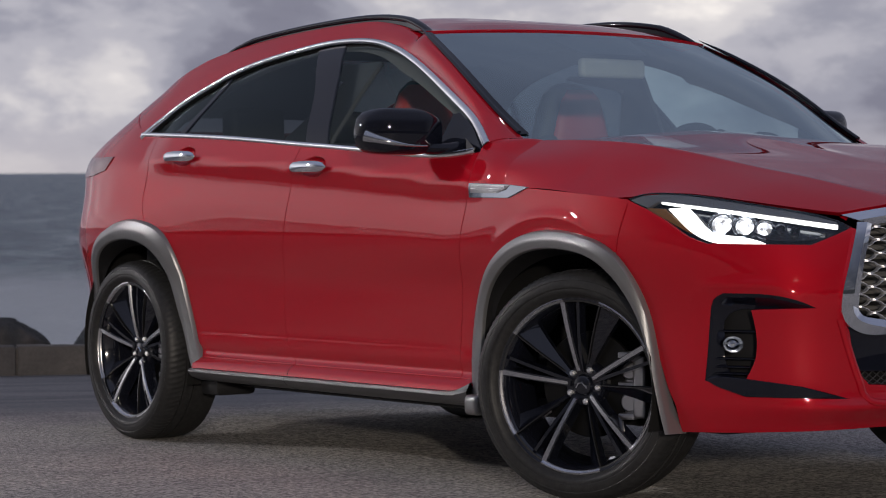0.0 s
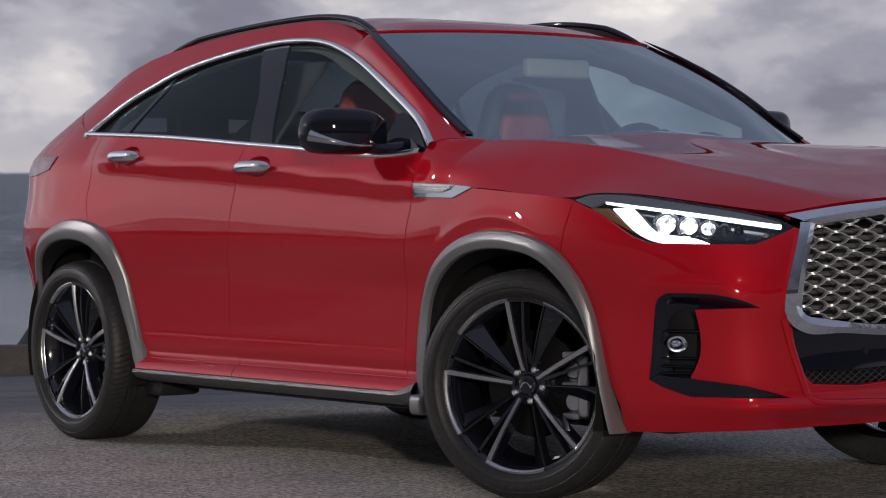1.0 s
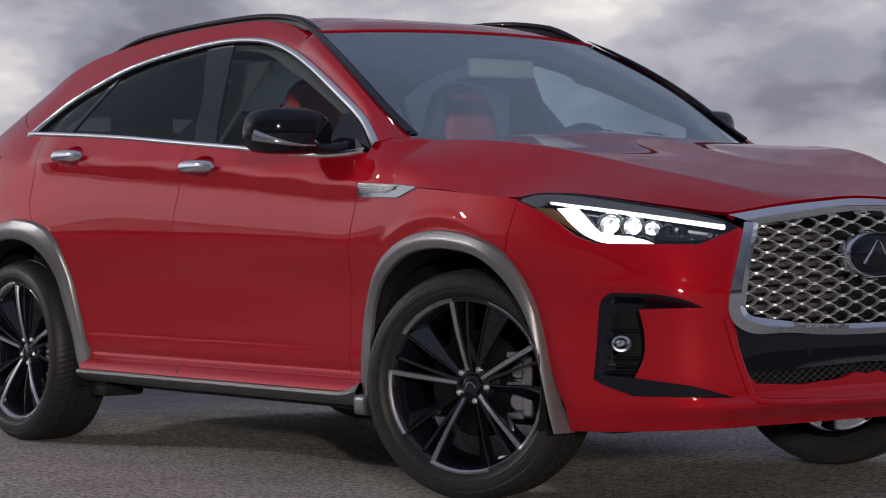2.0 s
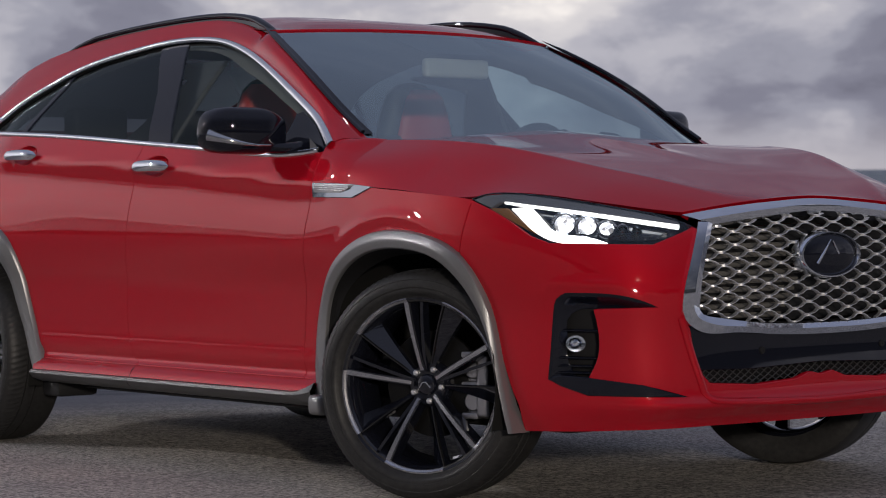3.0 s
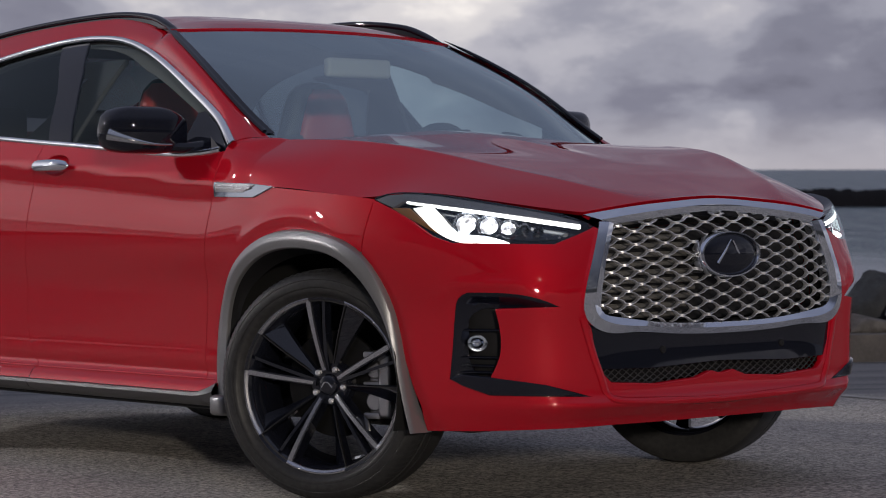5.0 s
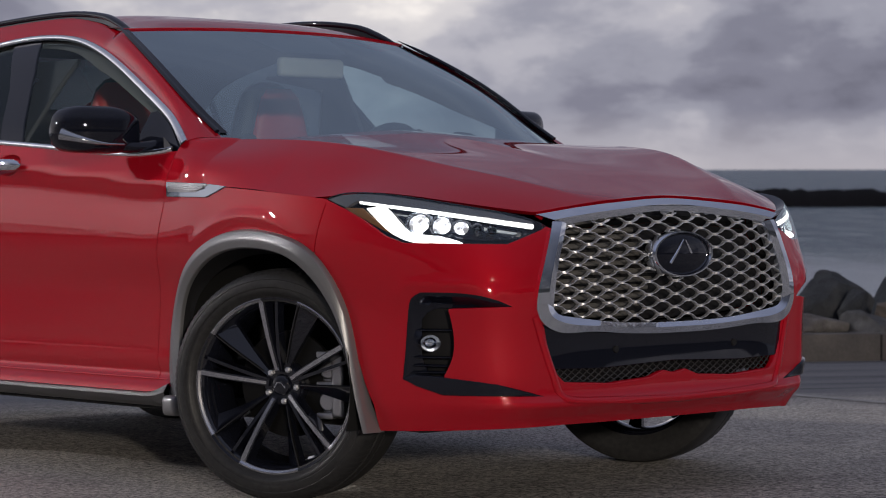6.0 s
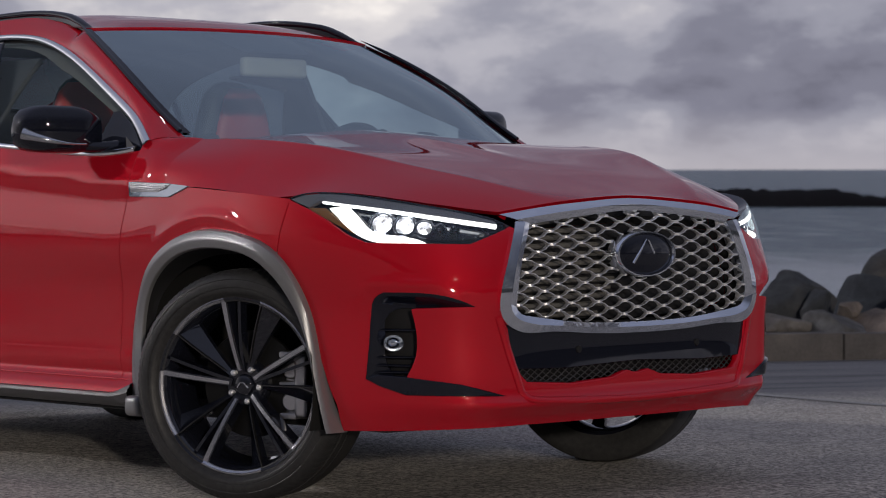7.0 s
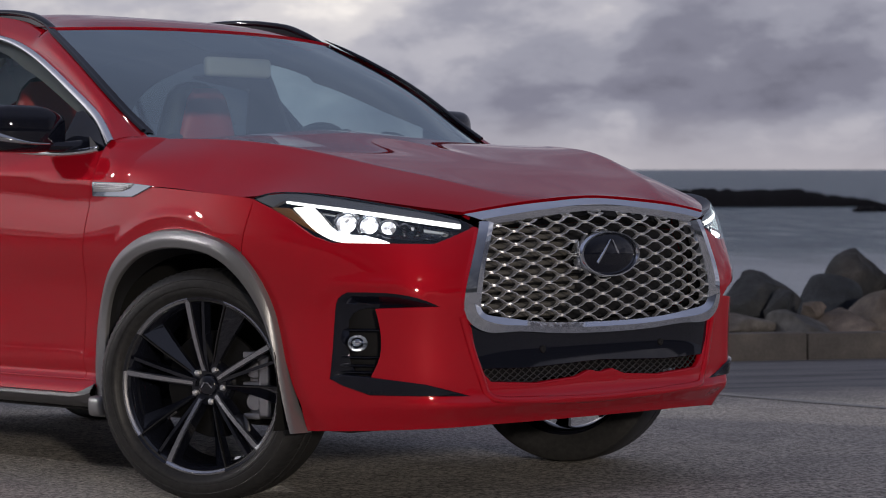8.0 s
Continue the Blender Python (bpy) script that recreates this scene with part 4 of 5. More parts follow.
# sills and their mouldings
for x0, x1 in ((-.93, -.232), (-.228, .90)):
    sill_x = np.linspace(x0, x1, 30)
    lift = .034 * np.clip((sill_x - .80) / .10, 0, 1) ** 1.5
    sill_rows = [side(sill_x, z + np.minimum(lift, .352 - z)) for z in np.linspace(.352, .312, 6)]
    both("sill", loft([sill_rows[0] + np.array([0, .03, .004])] + sill_rows), PAINT, car, "red sill strip")
    rows = [side(sill_x, .311 + lift), side(sill_x, .309 + lift) + np.array([0, -.012, 0]), side(sill_x, .298 + lift * .5) + np.array([0, -.016, 0]), side(sill_x, .278) + np.array([0, -.006, 0]),
            side(sill_x, .262) + np.array([0, .03, 0]), side(sill_x, .25) + np.array([0, .12, 0])]
    both("sill_moulding", loft(rows), SILL_GREY, car, "grey sill moulding", 35)
both("arch_foot", block(.90, .975, -.948, -.86, .24, .308, .022, 3), FLARE, car, "grey foot of the arch moulding")
both("air_deflector", block(-1.0, -.87, -.84, -.66, .20, .27, .02), PLASTIC, car, "black deflector ahead of the rear wheel")
part("underbody", block(-1.9, 1.95, -.74, .74, .23, .30, .03), PLASTIC, car, "black underbody")

# wheel-arch mouldings: outer edge on the body, a proud face, and a lip turned into the arch


def arch(outer, inner, proud):
    """A moulding along a wheel arch: an upper facet, a soft ridge, a flat face and a lip turned into the arch."""
    o, i = smooth(outer, 80), smooth(inner, 80)

    def out(q, d):
        p = o * (1 - q) + i * q
        return np.stack([p[:, 0], -half_width(p[:, 0], np.maximum(p[:, 1], .48)) - d, p[:, 1]], 1)
    rim = o - (i - o) * .06
    turned = out(1.35, 0)
    turned[:, 1] = -.885
    return loft([side(rim[:, 0], rim[:, 1]) + np.array([0, .012, 0]), out(-.03, proud * .2), out(0, proud * .55), out(.05, proud * .78), out(.25, proud * 1.02), out(.42, proud * 1.18), out(.50, proud * 1.24), out(.60, proud * 1.24),
                 out(.80, proud * 1.20), out(.95, proud * 1.16), out(1.0, proud * 1.05), out(1.04, proud * .7)]), loft([out(1.04, proud * .7), out(1.10, 0), turned])


moulding, lip = arch([(.905, .27), (.893, .377), (.9, .489), (.922, .582), (.975, .676), (1.055, .748), (1.145, .797), (1.246, .83), (1.353, .845), (1.453, .843), (1.545, .829), (1.628, .805), (1.688, .766), (1.727, .715), (1.752, .656), (1.770, .588), (1.800, .436), (1.838, .278), (1.850, .235)],
                                 [(.985, .27), (.970, .377), (.966, .491), (.978, .565), (1.016, .64), (1.087, .702), (1.187, .753), (1.291, .781), (1.397, .79), (1.493, .784), (1.582, .765), (1.636, .736), (1.683, .689), (1.719, .629), (1.746, .569), (1.787, .434), (1.829, .275), (1.842, .235)], .026)
mouldings = both("wheel_arch_moulding", moulding, FLARE, car, "grey front wheel-arch moulding", 24)
# the moulding's inner turn, with its shade put into a black colour
for owner, shape in zip(mouldings, (lip, lip.flipped())):
    part("arch_lip", shape, PLASTIC, owner, "inner lip of the arch, black for its shade")
moulding, lip = arch([(-.885, .31), (-.905, .358), (-.935, .423), (-.967, .511), (-.995, .60), (-1.015, .687), (-1.035, .754), (-1.075, .816), (-1.148, .86), (-1.231, .88), (-1.339, .888), (-1.42, .879), (-1.515, .854), (-1.61, .819), (-1.72, .75), (-1.80, .67), (-1.85, .58), (-1.875, .46), (-1.88, .34)],
                                 [(-.940, .30), (-.962, .34), (-.993, .421), (-1.036, .509), (-1.070, .597), (-1.093, .664), (-1.125, .726), (-1.176, .771), (-1.236, .797), (-1.314, .811), (-1.407, .81), (-1.52, .79), (-1.63, .745), (-1.71, .675), (-1.76, .58), (-1.785, .47), (-1.79, .34)], .022)
mouldings = both("wheel_arch_moulding", moulding, FLARE, car, "grey rear wheel-arch moulding", 24)
# black stands in for the shade on this inner turn too
for owner, shape in zip(mouldings, (lip, lip.flipped())):
    part("arch_lip", shape, PLASTIC, owner, "inner lip of the arch, black for its shade")


def well(x, wide):
    a = np.linspace(-.3, np.pi + .3, 30)
    r = .44
    rows = [np.stack([x + r * np.cos(a), np.full(30, y), .37 + r * np.sin(a)], 1) for y in (-.90, -.75, -.60, wide)]
    rows.append(np.stack([x + .02 * np.cos(a), np.full(30, wide), .37 + .02 * np.sin(a)], 1))
    return loft(rows)


both("wheel_well", well(1.36, -.52), LINER, car, "black wheel-well lining")
both("wheel_well", well(-1.42, -.52), LINER, car, "black wheel-well lining")

# front bumper with the openings for grille, lamps and corner vents
def nose_angle(x, z):
    """Where a place on the near flank lies on the nose."""
    f = (x - FRONT) / (float(nose_x(z)) - FRONT)
    return -math.degrees(math.asin((1 - f * f) ** (1 / float(nose_n(z)))))


VENT = ring(smooth([(-68.6, .503), (-67.7, .60), (-66.7, .638), (-64.3, .660)], 10), smooth([(-64.3, .660), (-55.0, .656), (-48.1, .632), (-45.4, .615)], 12)[1:], smooth([(-59.8, .608), (-59.3, .556), (-59.4, .473), (-61.4, .409)], 10),
            [(-49.7, .388), (-37.6, .349)], [(-61.6, .353), (-69.4, .399)])
LAMP_LOW = [(-73.8, .909), (-70.2, .875), (-66.6, .827), (-63.2, .805), (-51.1, .802), (-42.6, .800), (-39.5, .815), (-36.7, .829), (-34.1, .843), (-33.0, .851)]
LAMP_TOP = [(-77.3, .940), (-74.4, .953), (-70.6, .958), (-61.5, .947), (-50.8, .920), (-42.0, .896), (-35.7, .872), (-33.0, .853)]
flip = np.array([-1., 1.])
half = ring([(0, .256), (-9.9, .256), (-29.9, .257), (-53.8, .250), (nose_angle(1.849, .24), .24)], [(nose_angle(x, z) + .05, z) for x, z in ((1.818, .383), (1.762, .551), (1.726, .67), (1.677, .757), (1.70, .84), (1.722, .925))], [(-77.4, .936)], LAMP_LOW,
            [(-31.9, .846), (-40.2, .623), (-40.0, .592), (-37.9, .551), (-36.8, .479), (-34.6, .41), (-32.6, .386), (-18.5, .373), (-7.0, .384), (-3.2, .404), (-1.5, .398), (0, .394)])
bumper_outline = ring(half, (half[1:-1] * flip)[::-1])
bumper = part("front_bumper", patch(nose, bumper_outline, [VENT, VENT * flip], step=.024, scale=NS, depth=.03), PAINT, car, "red front bumper")

VENT_EDGE = np.array([(-37.6, .349), (-61.6, .353), (-69.4, .399), (-68.6, .503), (-67.7, .60), (-66.7, .638), (-64.3, .660), (-55.0, .656), (-48.1, .632), (-45.4, .615)]) * np.array(NS)


def vent_dish(b, z):
    """The vent's glossy frame, hollowed from its outer edge inwards."""
    b, z = np.broadcast_arrays(np.asarray(b, float), np.asarray(z, float))
    u, best = -np.abs(b) * NS[0], np.full(b.shape, 9.)
    for (u0, z0), (u1, z1) in zip(VENT_EDGE[:-1], VENT_EDGE[1:]):
        k = np.clip(((u - u0) * (u1 - u0) + (z - z0) * (z1 - z0)) / ((u1 - u0) ** 2 + (z1 - z0) ** 2), 0, 1)
        best = np.minimum(best, np.hypot(u - u0 - k * (u1 - u0), z - z0 - k * (z1 - z0)))
    k = np.clip(best / .048, 0, 1)
    return nose(b, z) - (.003 + .034 * k * k * (3 - 2 * k))[..., None] * normal_of(nose, b, z, .1, .002)


half_ridge = [(-40.2, .585), (-38.9, .53), (-37.2, .46), (-35.3, .39), (-33.6, .348), (-30.5, .335), (-24, .330), (-16.8, .325), (-8, .320), (0, .317)]
chin = smooth(half_ridge + [(-b, z) for b, z in half_ridge[-2::-1]], 140)
part("chin_edge", trim(nose, chin, .024, .008, .1, .002), PAINT, bumper, "red raised edge of the chin", 70)

vent_back = lifted(nose, -.052, .1, .002)
for sign in (1, -1):
    o = VENT * np.array([sign, 1])
    back = patch(vent_back, o, step=.05, scale=NS, lip=False)
    pocket = part("corner_vent", back, PLASTIC, car, "black corner air vent with fog lamp")
    fine = dense(o * np.array(NS), .012) / np.array(NS)
    fine = np.concatenate([fine, fine[:1]])
    part("vent_wall", loft([lifted(nose, h, .1, .002)(fine[:, 0], fine[:, 1]) for h in (-.003, -.02, -.053)]), GLOSS, pocket)
    frame_outline = ring(smooth([(-68.5, .503), (-67.6, .60), (-66.5, .638), (-64.3, .658)], 10), smooth([(-64.3, .658), (-55.0, .654), (-48.1, .630), (-45.6, .614)], 12)[1:],
                         smooth([(-59.8, .607), (-63.6, .604), (-65.6, .585), (-66.2, .52), (-66.4, .45), (-65.4, .416), (-61.5, .409)], 16), [(-49.8, .388), (-38.2, .350)], [(-61.6, .354), (-69.2, .400)])
    part("vent_frame", patch(vent_dish, frame_outline * np.array([sign, 1]), step=.011, scale=NS, depth=.02), GLOSS, pocket, "gloss black frame and blades of the vent")
    wing = ring([(-68.6, .402), (-66.5, .412), (-61.5, .407), (-54, .394), (-49.8, .386), (-44.5, .368), (-40.5, .353), (-50, .356), (-61.6, .360), (-66.5, .384)])
    part("vent_blade", patch(lifted(nose, .010, .1, .002), wing * np.array([sign, 1]), step=.02, scale=NS, depth=.035), GLOSS, pocket, "gloss black lower blade")
    for z in (.545, .465, .44, .42):
        line = np.array([(-68.2 + (z > .5) * .4, z), (-63, z), (-58.9 if z > .46 else -61, z)]) * np.array([sign, 1])
        part("vent_fin", trim(lifted(nose, -.032, .1, .002), smooth(line, 8), .008, .016, .1, .002), GLOSS, pocket)
    eye = lifted(nose, -.02, .1, .002)(np.array(-64.5 * sign), np.array(.508))
    facing = look(Vector(eye), Vector(eye) + Vector((.80, -.6 * sign, .03)))
    turn = facing @ pose(0, 0, 0, 90, 0, 0) @ Matrix.Diagonal((.90, 1, .74, 1))
    lamp = part("fog_lamp", lathe([(.022, -.012), (.026, .004), (.029, .006), (.032, .002), (.033, -.012), (.033, -.03)], 28).moved(turn), CHROME, pocket, "round clear fog lamp")
    part("lamp_bowl", lathe([(.001, -.012), (.008, -.011), (.016, -.006), (.022, .0), (.026, .003)], 9).moved(turn), CHROME, lamp, "faceted reflector", 10)
    part("lamp_lens", lathe([(.001, .006), (.006, .004), (.008, -.004), (.008, -.012)], 16).moved(turn), WHITE_LAMP, lamp, "clear bulb")

# headlamps
for sign in (1, -1):
    sg = np.array([sign, 1])
    lamp_outline = ring(smooth(LAMP_TOP, 30), np.array(LAMP_LOW)[::-1])
    bowl = part("headlamp", patch(lifted(nose, -.055, .1, .002), lamp_outline * sg, step=.03, scale=NS, lip=False), GLOSS, car, "slim headlamp with lit white running light")
    rim = np.concatenate([lamp_outline, lamp_outline[:1]]) * sg
    part("lamp_wall", loft([lifted(nose, h, .1, .002)(rim[:, 0], rim[:, 1]) for h in (0, -.03, -.057)]), GLOSS, bowl)
    part("lamp_brow", patch(lifted(nose, -.006, .1, .002), ring([(-77.0, .938)], smooth([(-74.4, .950), (-70.8, .954), (-61.7, .943), (-51, .916), (-42.1, .892), (-35.8, .869)], 20), [(-35.6, .861), (-51.6, .897), (-64.6, .921), (-71, .935), (-73.5, .915)]) * sg, step=.03, scale=NS, depth=.02), BROW, bowl, "upper lamp band in reflected sky grey")
    part("running_light", trim(lifted(nose, -.010, .1, .002), smooth([(-70.4, .929), (-63.2, .914), (-55.6, .898), (-45.8, .875), (-35.8, .854)], 30) * sg, np.linspace(.007, .014, 30), .007, .1, .002), DRL, bowl, "lit white running light")
    hook_out = smooth([(-69.7, .913), (-68.1, .882), (-66.3, .848), (-64.4, .825), (-62.5, .812), (-58.2, .808), (-51.8, .8085)], 22)
    hook_in = smooth([(-65.4, .916), (-64.2, .890), (-63.2, .865), (-61.9, .843), (-59.4, .833), (-56.2, .828), (-54.6, .823)], 22)
    rows = []
    for q, h in ((0, -.030), (0, -.019), (.12, -.013), (.35, -.010), (.65, -.010), (.88, -.013), (1, -.019), (1, -.030)):
        m = (hook_out * (1 - q) + hook_in * q) * sg
        rows.append(lifted(nose, h, .1, .002)(m[:, 0], m[:, 1]))
    part("running_light", loft(rows), DRL, bowl, "lit white running light", 60)
    part("amber_reflector", patch(lifted(nose, -.012, .1, .002), ring([(-74.0, .914), (-70.3, .912), (-68.4, .880), (-65.6, .836)]) * sg, step=.03, scale=NS, depth=.015), AMBER, bowl, "amber side reflector")
    bezel = ring(smooth([(-64.3, .905), (-57, .893), (-48, .872), (-38, .846)], 16), smooth([(-40.5, .826), (-48, .822), (-57.5, .838), (-61.0, .848), (-62.8, .872)], 12))
    part("lamp_bezel", patch(lifted(nose, -.046, .1, .002), bezel * sg, step=.03, scale=NS, lip=False), LAMP_CHROME, bowl, "smoked chrome lamp bezel")
    for b, z, r, lit in ((-59.8, .871, .034, True), (-55.2, .867, .030, True), (-51.2, .860, .024, True), (-47.8, .855, .019, False), (-44.7, .850, .015, False)):
        c = lifted(nose, -.040, .1, .002)(np.array(b * sign), np.array(z))
        facing = look(Vector(c), Vector(c) + Vector((.78, -.62 * sign, .0))) @ pose(0, 0, 0, 90, 0, 0)
        wide = Matrix.Diagonal((1.15 if lit else .9, 1, 1, 1))
        unit = part("lamp_unit", lathe([(r * .80, -.006), (r * .92, .004), (r, .007), (r * 1.10, .003), (r * 1.14, -.012)], 28).moved(facing @ wide), CHROME, bowl, "chrome ring of a lamp unit")
        part("reflector", lathe([(.001, -.012), (r * .35, -.010), (r * .62, -.006), (r * .82, -.002)], 10).moved(facing @ wide), LIT_BODY if lit else LAMP_CHROME, unit, "faceted reflector", 10)
        part("lamp_lens", lathe([(.001, .008), (r * .30, .006), (r * .50, .0), (r * .54, -.010)], 20).moved(facing @ wide), BEAM if lit and r > .024 else (LIT_BODY if lit else LAMP_GLASS), unit, "lit lens" if lit else "clear lens")
    for b, z in ((-43.2, .826), (-41.6, .838), (-40.2, .830), (-38.6, .842), (-37.0, .840)):
        c = lifted(nose, -.040, .1, .002)(np.array(b * sign), np.array(z))
        part("lamp_stud", lathe([(.001, .004), (.003, .002), (.004, -.006)], 8).moved(look(Vector(c), Vector(c) + Vector((.78, -.62 * sign, .05))) @ pose(0, 0, 0, 90, 0, 0)), CHROME, bowl)
    cover = part("lamp_cover", patch(lifted(nose, .001, .1, .002), lamp_outline * sg, step=.03, scale=NS, lip=False), LAMP_COVER, bowl, "clear lamp cover")
    cover.visible_shadow = False

# grille
GRILLE = ring([(-34.9, .655), (-35.4, .613), (-31.5, .585), (-17.3, .562), (0, .555), (17.3, .562), (31.5, .585), (35.4, .613), (34.9, .655), (28.3, .857), (10.7, .885), (0, .897), (-10.7, .885), (-28.3, .857)])
grille_rim = np.concatenate([dense(GRILLE * np.array(NS), .03) / np.array(NS)] * 2)[:len(dense(GRILLE * np.array(NS), .03)) + 1]
grille = part("grille", patch(lifted(nose, -.075, .1, .002), GRILLE, step=.05, scale=NS, lip=False), PLASTIC, car, "black grille opening with silver mesh")
part("grille_wall", loft([lifted(nose, h, .1, .002)(grille_rim[:, 0] * q, .72 + (grille_rim[:, 1] - .72) * q) for h, q in ((.0, 1.02), (-.04, 1.03), (-.08, 1.03))]), PLASTIC, grille, "black grille surround wall")


def crowned(inner, outer, n=44, low=.006, crown=.010):
    """A bar of the surround between two edges, rounded across."""
    a, b = smooth(inner, n), smooth(outer, n)
    rows = [lifted(nose, -.03, .1, .002)(a[:, 0], a[:, 1])]
    for q in (0, .08, .22, .38, .42, .46, .7, .92, 1):
        m = a * (1 - q) + b * q
        rows.append(lifted(nose, low + crown * (1.25 * (q / .42) - .25 if q < .42 else 1 - .22 * (q - .42) / .58), .1, .002)(m[:, 0], m[:, 1]))
    rows.append(lifted(nose, -.03, .1, .002)(b[:, 0], b[:, 1]))
    return loft(rows)


part("grille_surround", crowned([(-29.0, .856), (-20, .872), (-10.7, .886), (0, .897), (10.7, .886), (20, .872), (29.0, .856)], [(-35.0, .883), (-22, .907), (-9.4, .922), (0, .929), (9.4, .922), (22, .907), (35.0, .883)], low=.004, crown=.009), CHROME, grille, "chrome grille surround", 22)
for sign in (1, -1):
    flip_b = np.array([sign, 1])
    bar = crowned(np.array([(-28.2, .860), (-31.4, .76), (-34.8, .65), (-35.5, .612)]) * flip_b, np.array([(-31.9, .862), (-36.0, .74), (-40.0, .630), (-40.3, .606)]) * flip_b, 30)
    part("grille_surround", bar, CHROME, grille, "chrome grille surround", 22)
part("grille_surround", crowned([(-35.6, .622), (-35.2, .606), (-31.5, .584), (-17.3, .561), (0, .554), (17.3, .561), (31.5, .584), (35.2, .606), (35.6, .622)], [(-40.2, .626), (-40.0, .592), (-37.6, .556), (-27, .537), (-17.3, .529), (0, .521), (17.3, .529), (27, .537), (37.6, .556), (40.0, .592), (40.2, .626)], 60, .006, .012), CHROME, grille, "chrome grille surround", 22)

ring_b, ring_z = 8.3, .070
emblem_hole = np.array([(.2 + (ring_b + .2) * math.cos(a), .763 + (ring_z + .003) * math.sin(a)) for a in np.linspace(0, 2 * math.pi, 40, endpoint=False)])
pitch, cell = .0192, 7.7
mesh_face = lifted(nose, -.010, .1, .002)
wire_b = np.linspace(-36, 36, 505)
for row in range(-1, 20):
    base = .550 + row * pitch + .024 * (1 - (wire_b / 36) ** 2) * (row / 17 - .15)
    wave = np.cos(2 * np.pi * wire_b / cell + np.pi * row)
    z = base + .0086 * np.sign(wave) * np.abs(wave) ** .8
    ok = inside(np.stack([wire_b, z], 1), GRILLE) & ~inside(np.stack([wire_b, z], 1), emblem_hole)
    runs = np.split(np.arange(len(wire_b)), np.where(np.diff(ok.astype(int)) != 0)[0] + 1)
    for run in runs:
        if len(run) > 6 and ok[run[0]]:
            b, zz = wire_b[run], z[run]
            bulge = .006 * (1 - np.abs(np.cos(2 * np.pi * b / cell + np.pi * row)))
            p = mesh_face(b, zz) + np.array([1., 0, 0]) * bulge[:, None]
            thick = .0016 + .0016 * np.abs(np.cos(2 * np.pi * b / cell)) ** 6
            part("mesh_wire", tube(p[::2], thick[::2] * 1.15, 6, (1, 0, 0), 5.), DARK_CHROME, grille)

# grey shutter slats behind the mesh
for z in np.arange(.575, .88, .028):
    b = np.linspace(-34, -2 - 40 * abs(z - .72), 40)
    sel = inside(np.stack([b, np.full(40, z)], 1), GRILLE)
    part("shutter_slat", tube(lifted(nose, -.062, .1, .002)(b[sel], np.full(sel.sum(), z)), .008, 6, (1, 0, 0), .5), SLAT, grille, "grey shutter slat")

# round badge
badge_m = pose(2.322, .004, .763, 0, 0, 90)
oval = Matrix.Diagonal((1.22, 1, .64, 1))
badge = part("badge", lathe([(.001, -.016), (.05, -.014), (.09, -.008), (.104, .0), (.104, .03)], 48).moved(badge_m @ oval), GLOSS, grille, "oval black badge with a chrome ring")
part("badge_ring", lathe([(.100, -.004), (.103, -.012), (.109, -.012), (.113, -.003), (.113, .03)], 48).moved(badge_m @ oval), CHROME, badge, "chrome ring")
for y0, y1, w in ((-.062, -.004, .008), (.035, .004, .006)):
    p = np.array([(2.336, y0, .735 if w > .007 else .765), (2.338, (y0 + y1) / 2, .77 if w > .007 else .785), (2.339, y1, .808)])
    part("badge_stroke", tube(p, [w * .7, w * .6, w * .3], 6, (1, 0, 0), .6), CHROME, badge, "plain chrome stroke")

# black panel and lower intake below the grille
PANEL = ring([(-37.6, .552), (-27, .535), (-17.8, .527), (0, .519), (17.8, .527), (27, .535), (37.6, .552), (36.7, .479), (34.6, .43), (20, .426), (0, .436), (-20, .426), (-34.6, .43), (-36.7, .479)])
part("bumper_insert", patch(lifted(nose, -.006, .1, .002), PANEL, step=.03, scale=NS, depth=.06), GLOSS, car, "gloss black panel under the grille")
INTAKE = ring([(-34.6, .432), (-20, .428), (0, .438), (20, .428), (34.6, .432), (34.4, .41), (32.4, .384), (18.5, .371), (7.0, .382), (3.2, .402), (0, .392), (-3.2, .402), (-7.0, .382), (-18.5, .371), (-32.4, .384), (-34.4, .41)])
intake = part("lower_intake", patch(lifted(nose, -.06, .1, .002), INTAKE, step=.05, scale=NS, lip=False), PLASTIC, car, "black lower air intake with mesh")
for row in range(-1, 5):
    for phase in (0, 1):
        z = .372 + row * .022 + (-1) ** phase * .011 * (2 / np.pi * np.arcsin(np.cos(2 * np.pi * wire_b / 4.6 + np.pi * row)))
        ok = inside(np.stack([wire_b, z], 1), INTAKE)
        for run in np.split(np.arange(len(wire_b)), np.where(np.diff(ok.astype(int)) != 0)[0] + 1):
            if len(run) > 6 and ok[run[0]]:
                part("mesh_wire", tube(lifted(nose, -.03, .1, .002)(wire_b[run][::2], z[run][::2]), .0014, 5, (1, 0, 0), 2.), MESH_GREY, intake)
for y in (-.27, .30):
    c = nose(math.degrees(math.asin(y / .93)), .478)
    part("parking_sensor", lathe([(.001, -.003), (.010, -.003), (.012, .0), (.012, .01)], 20).moved(pose(float(c[0]) - .004, float(c[1]), .478, 0, 0, 90)), PLASTIC, car)

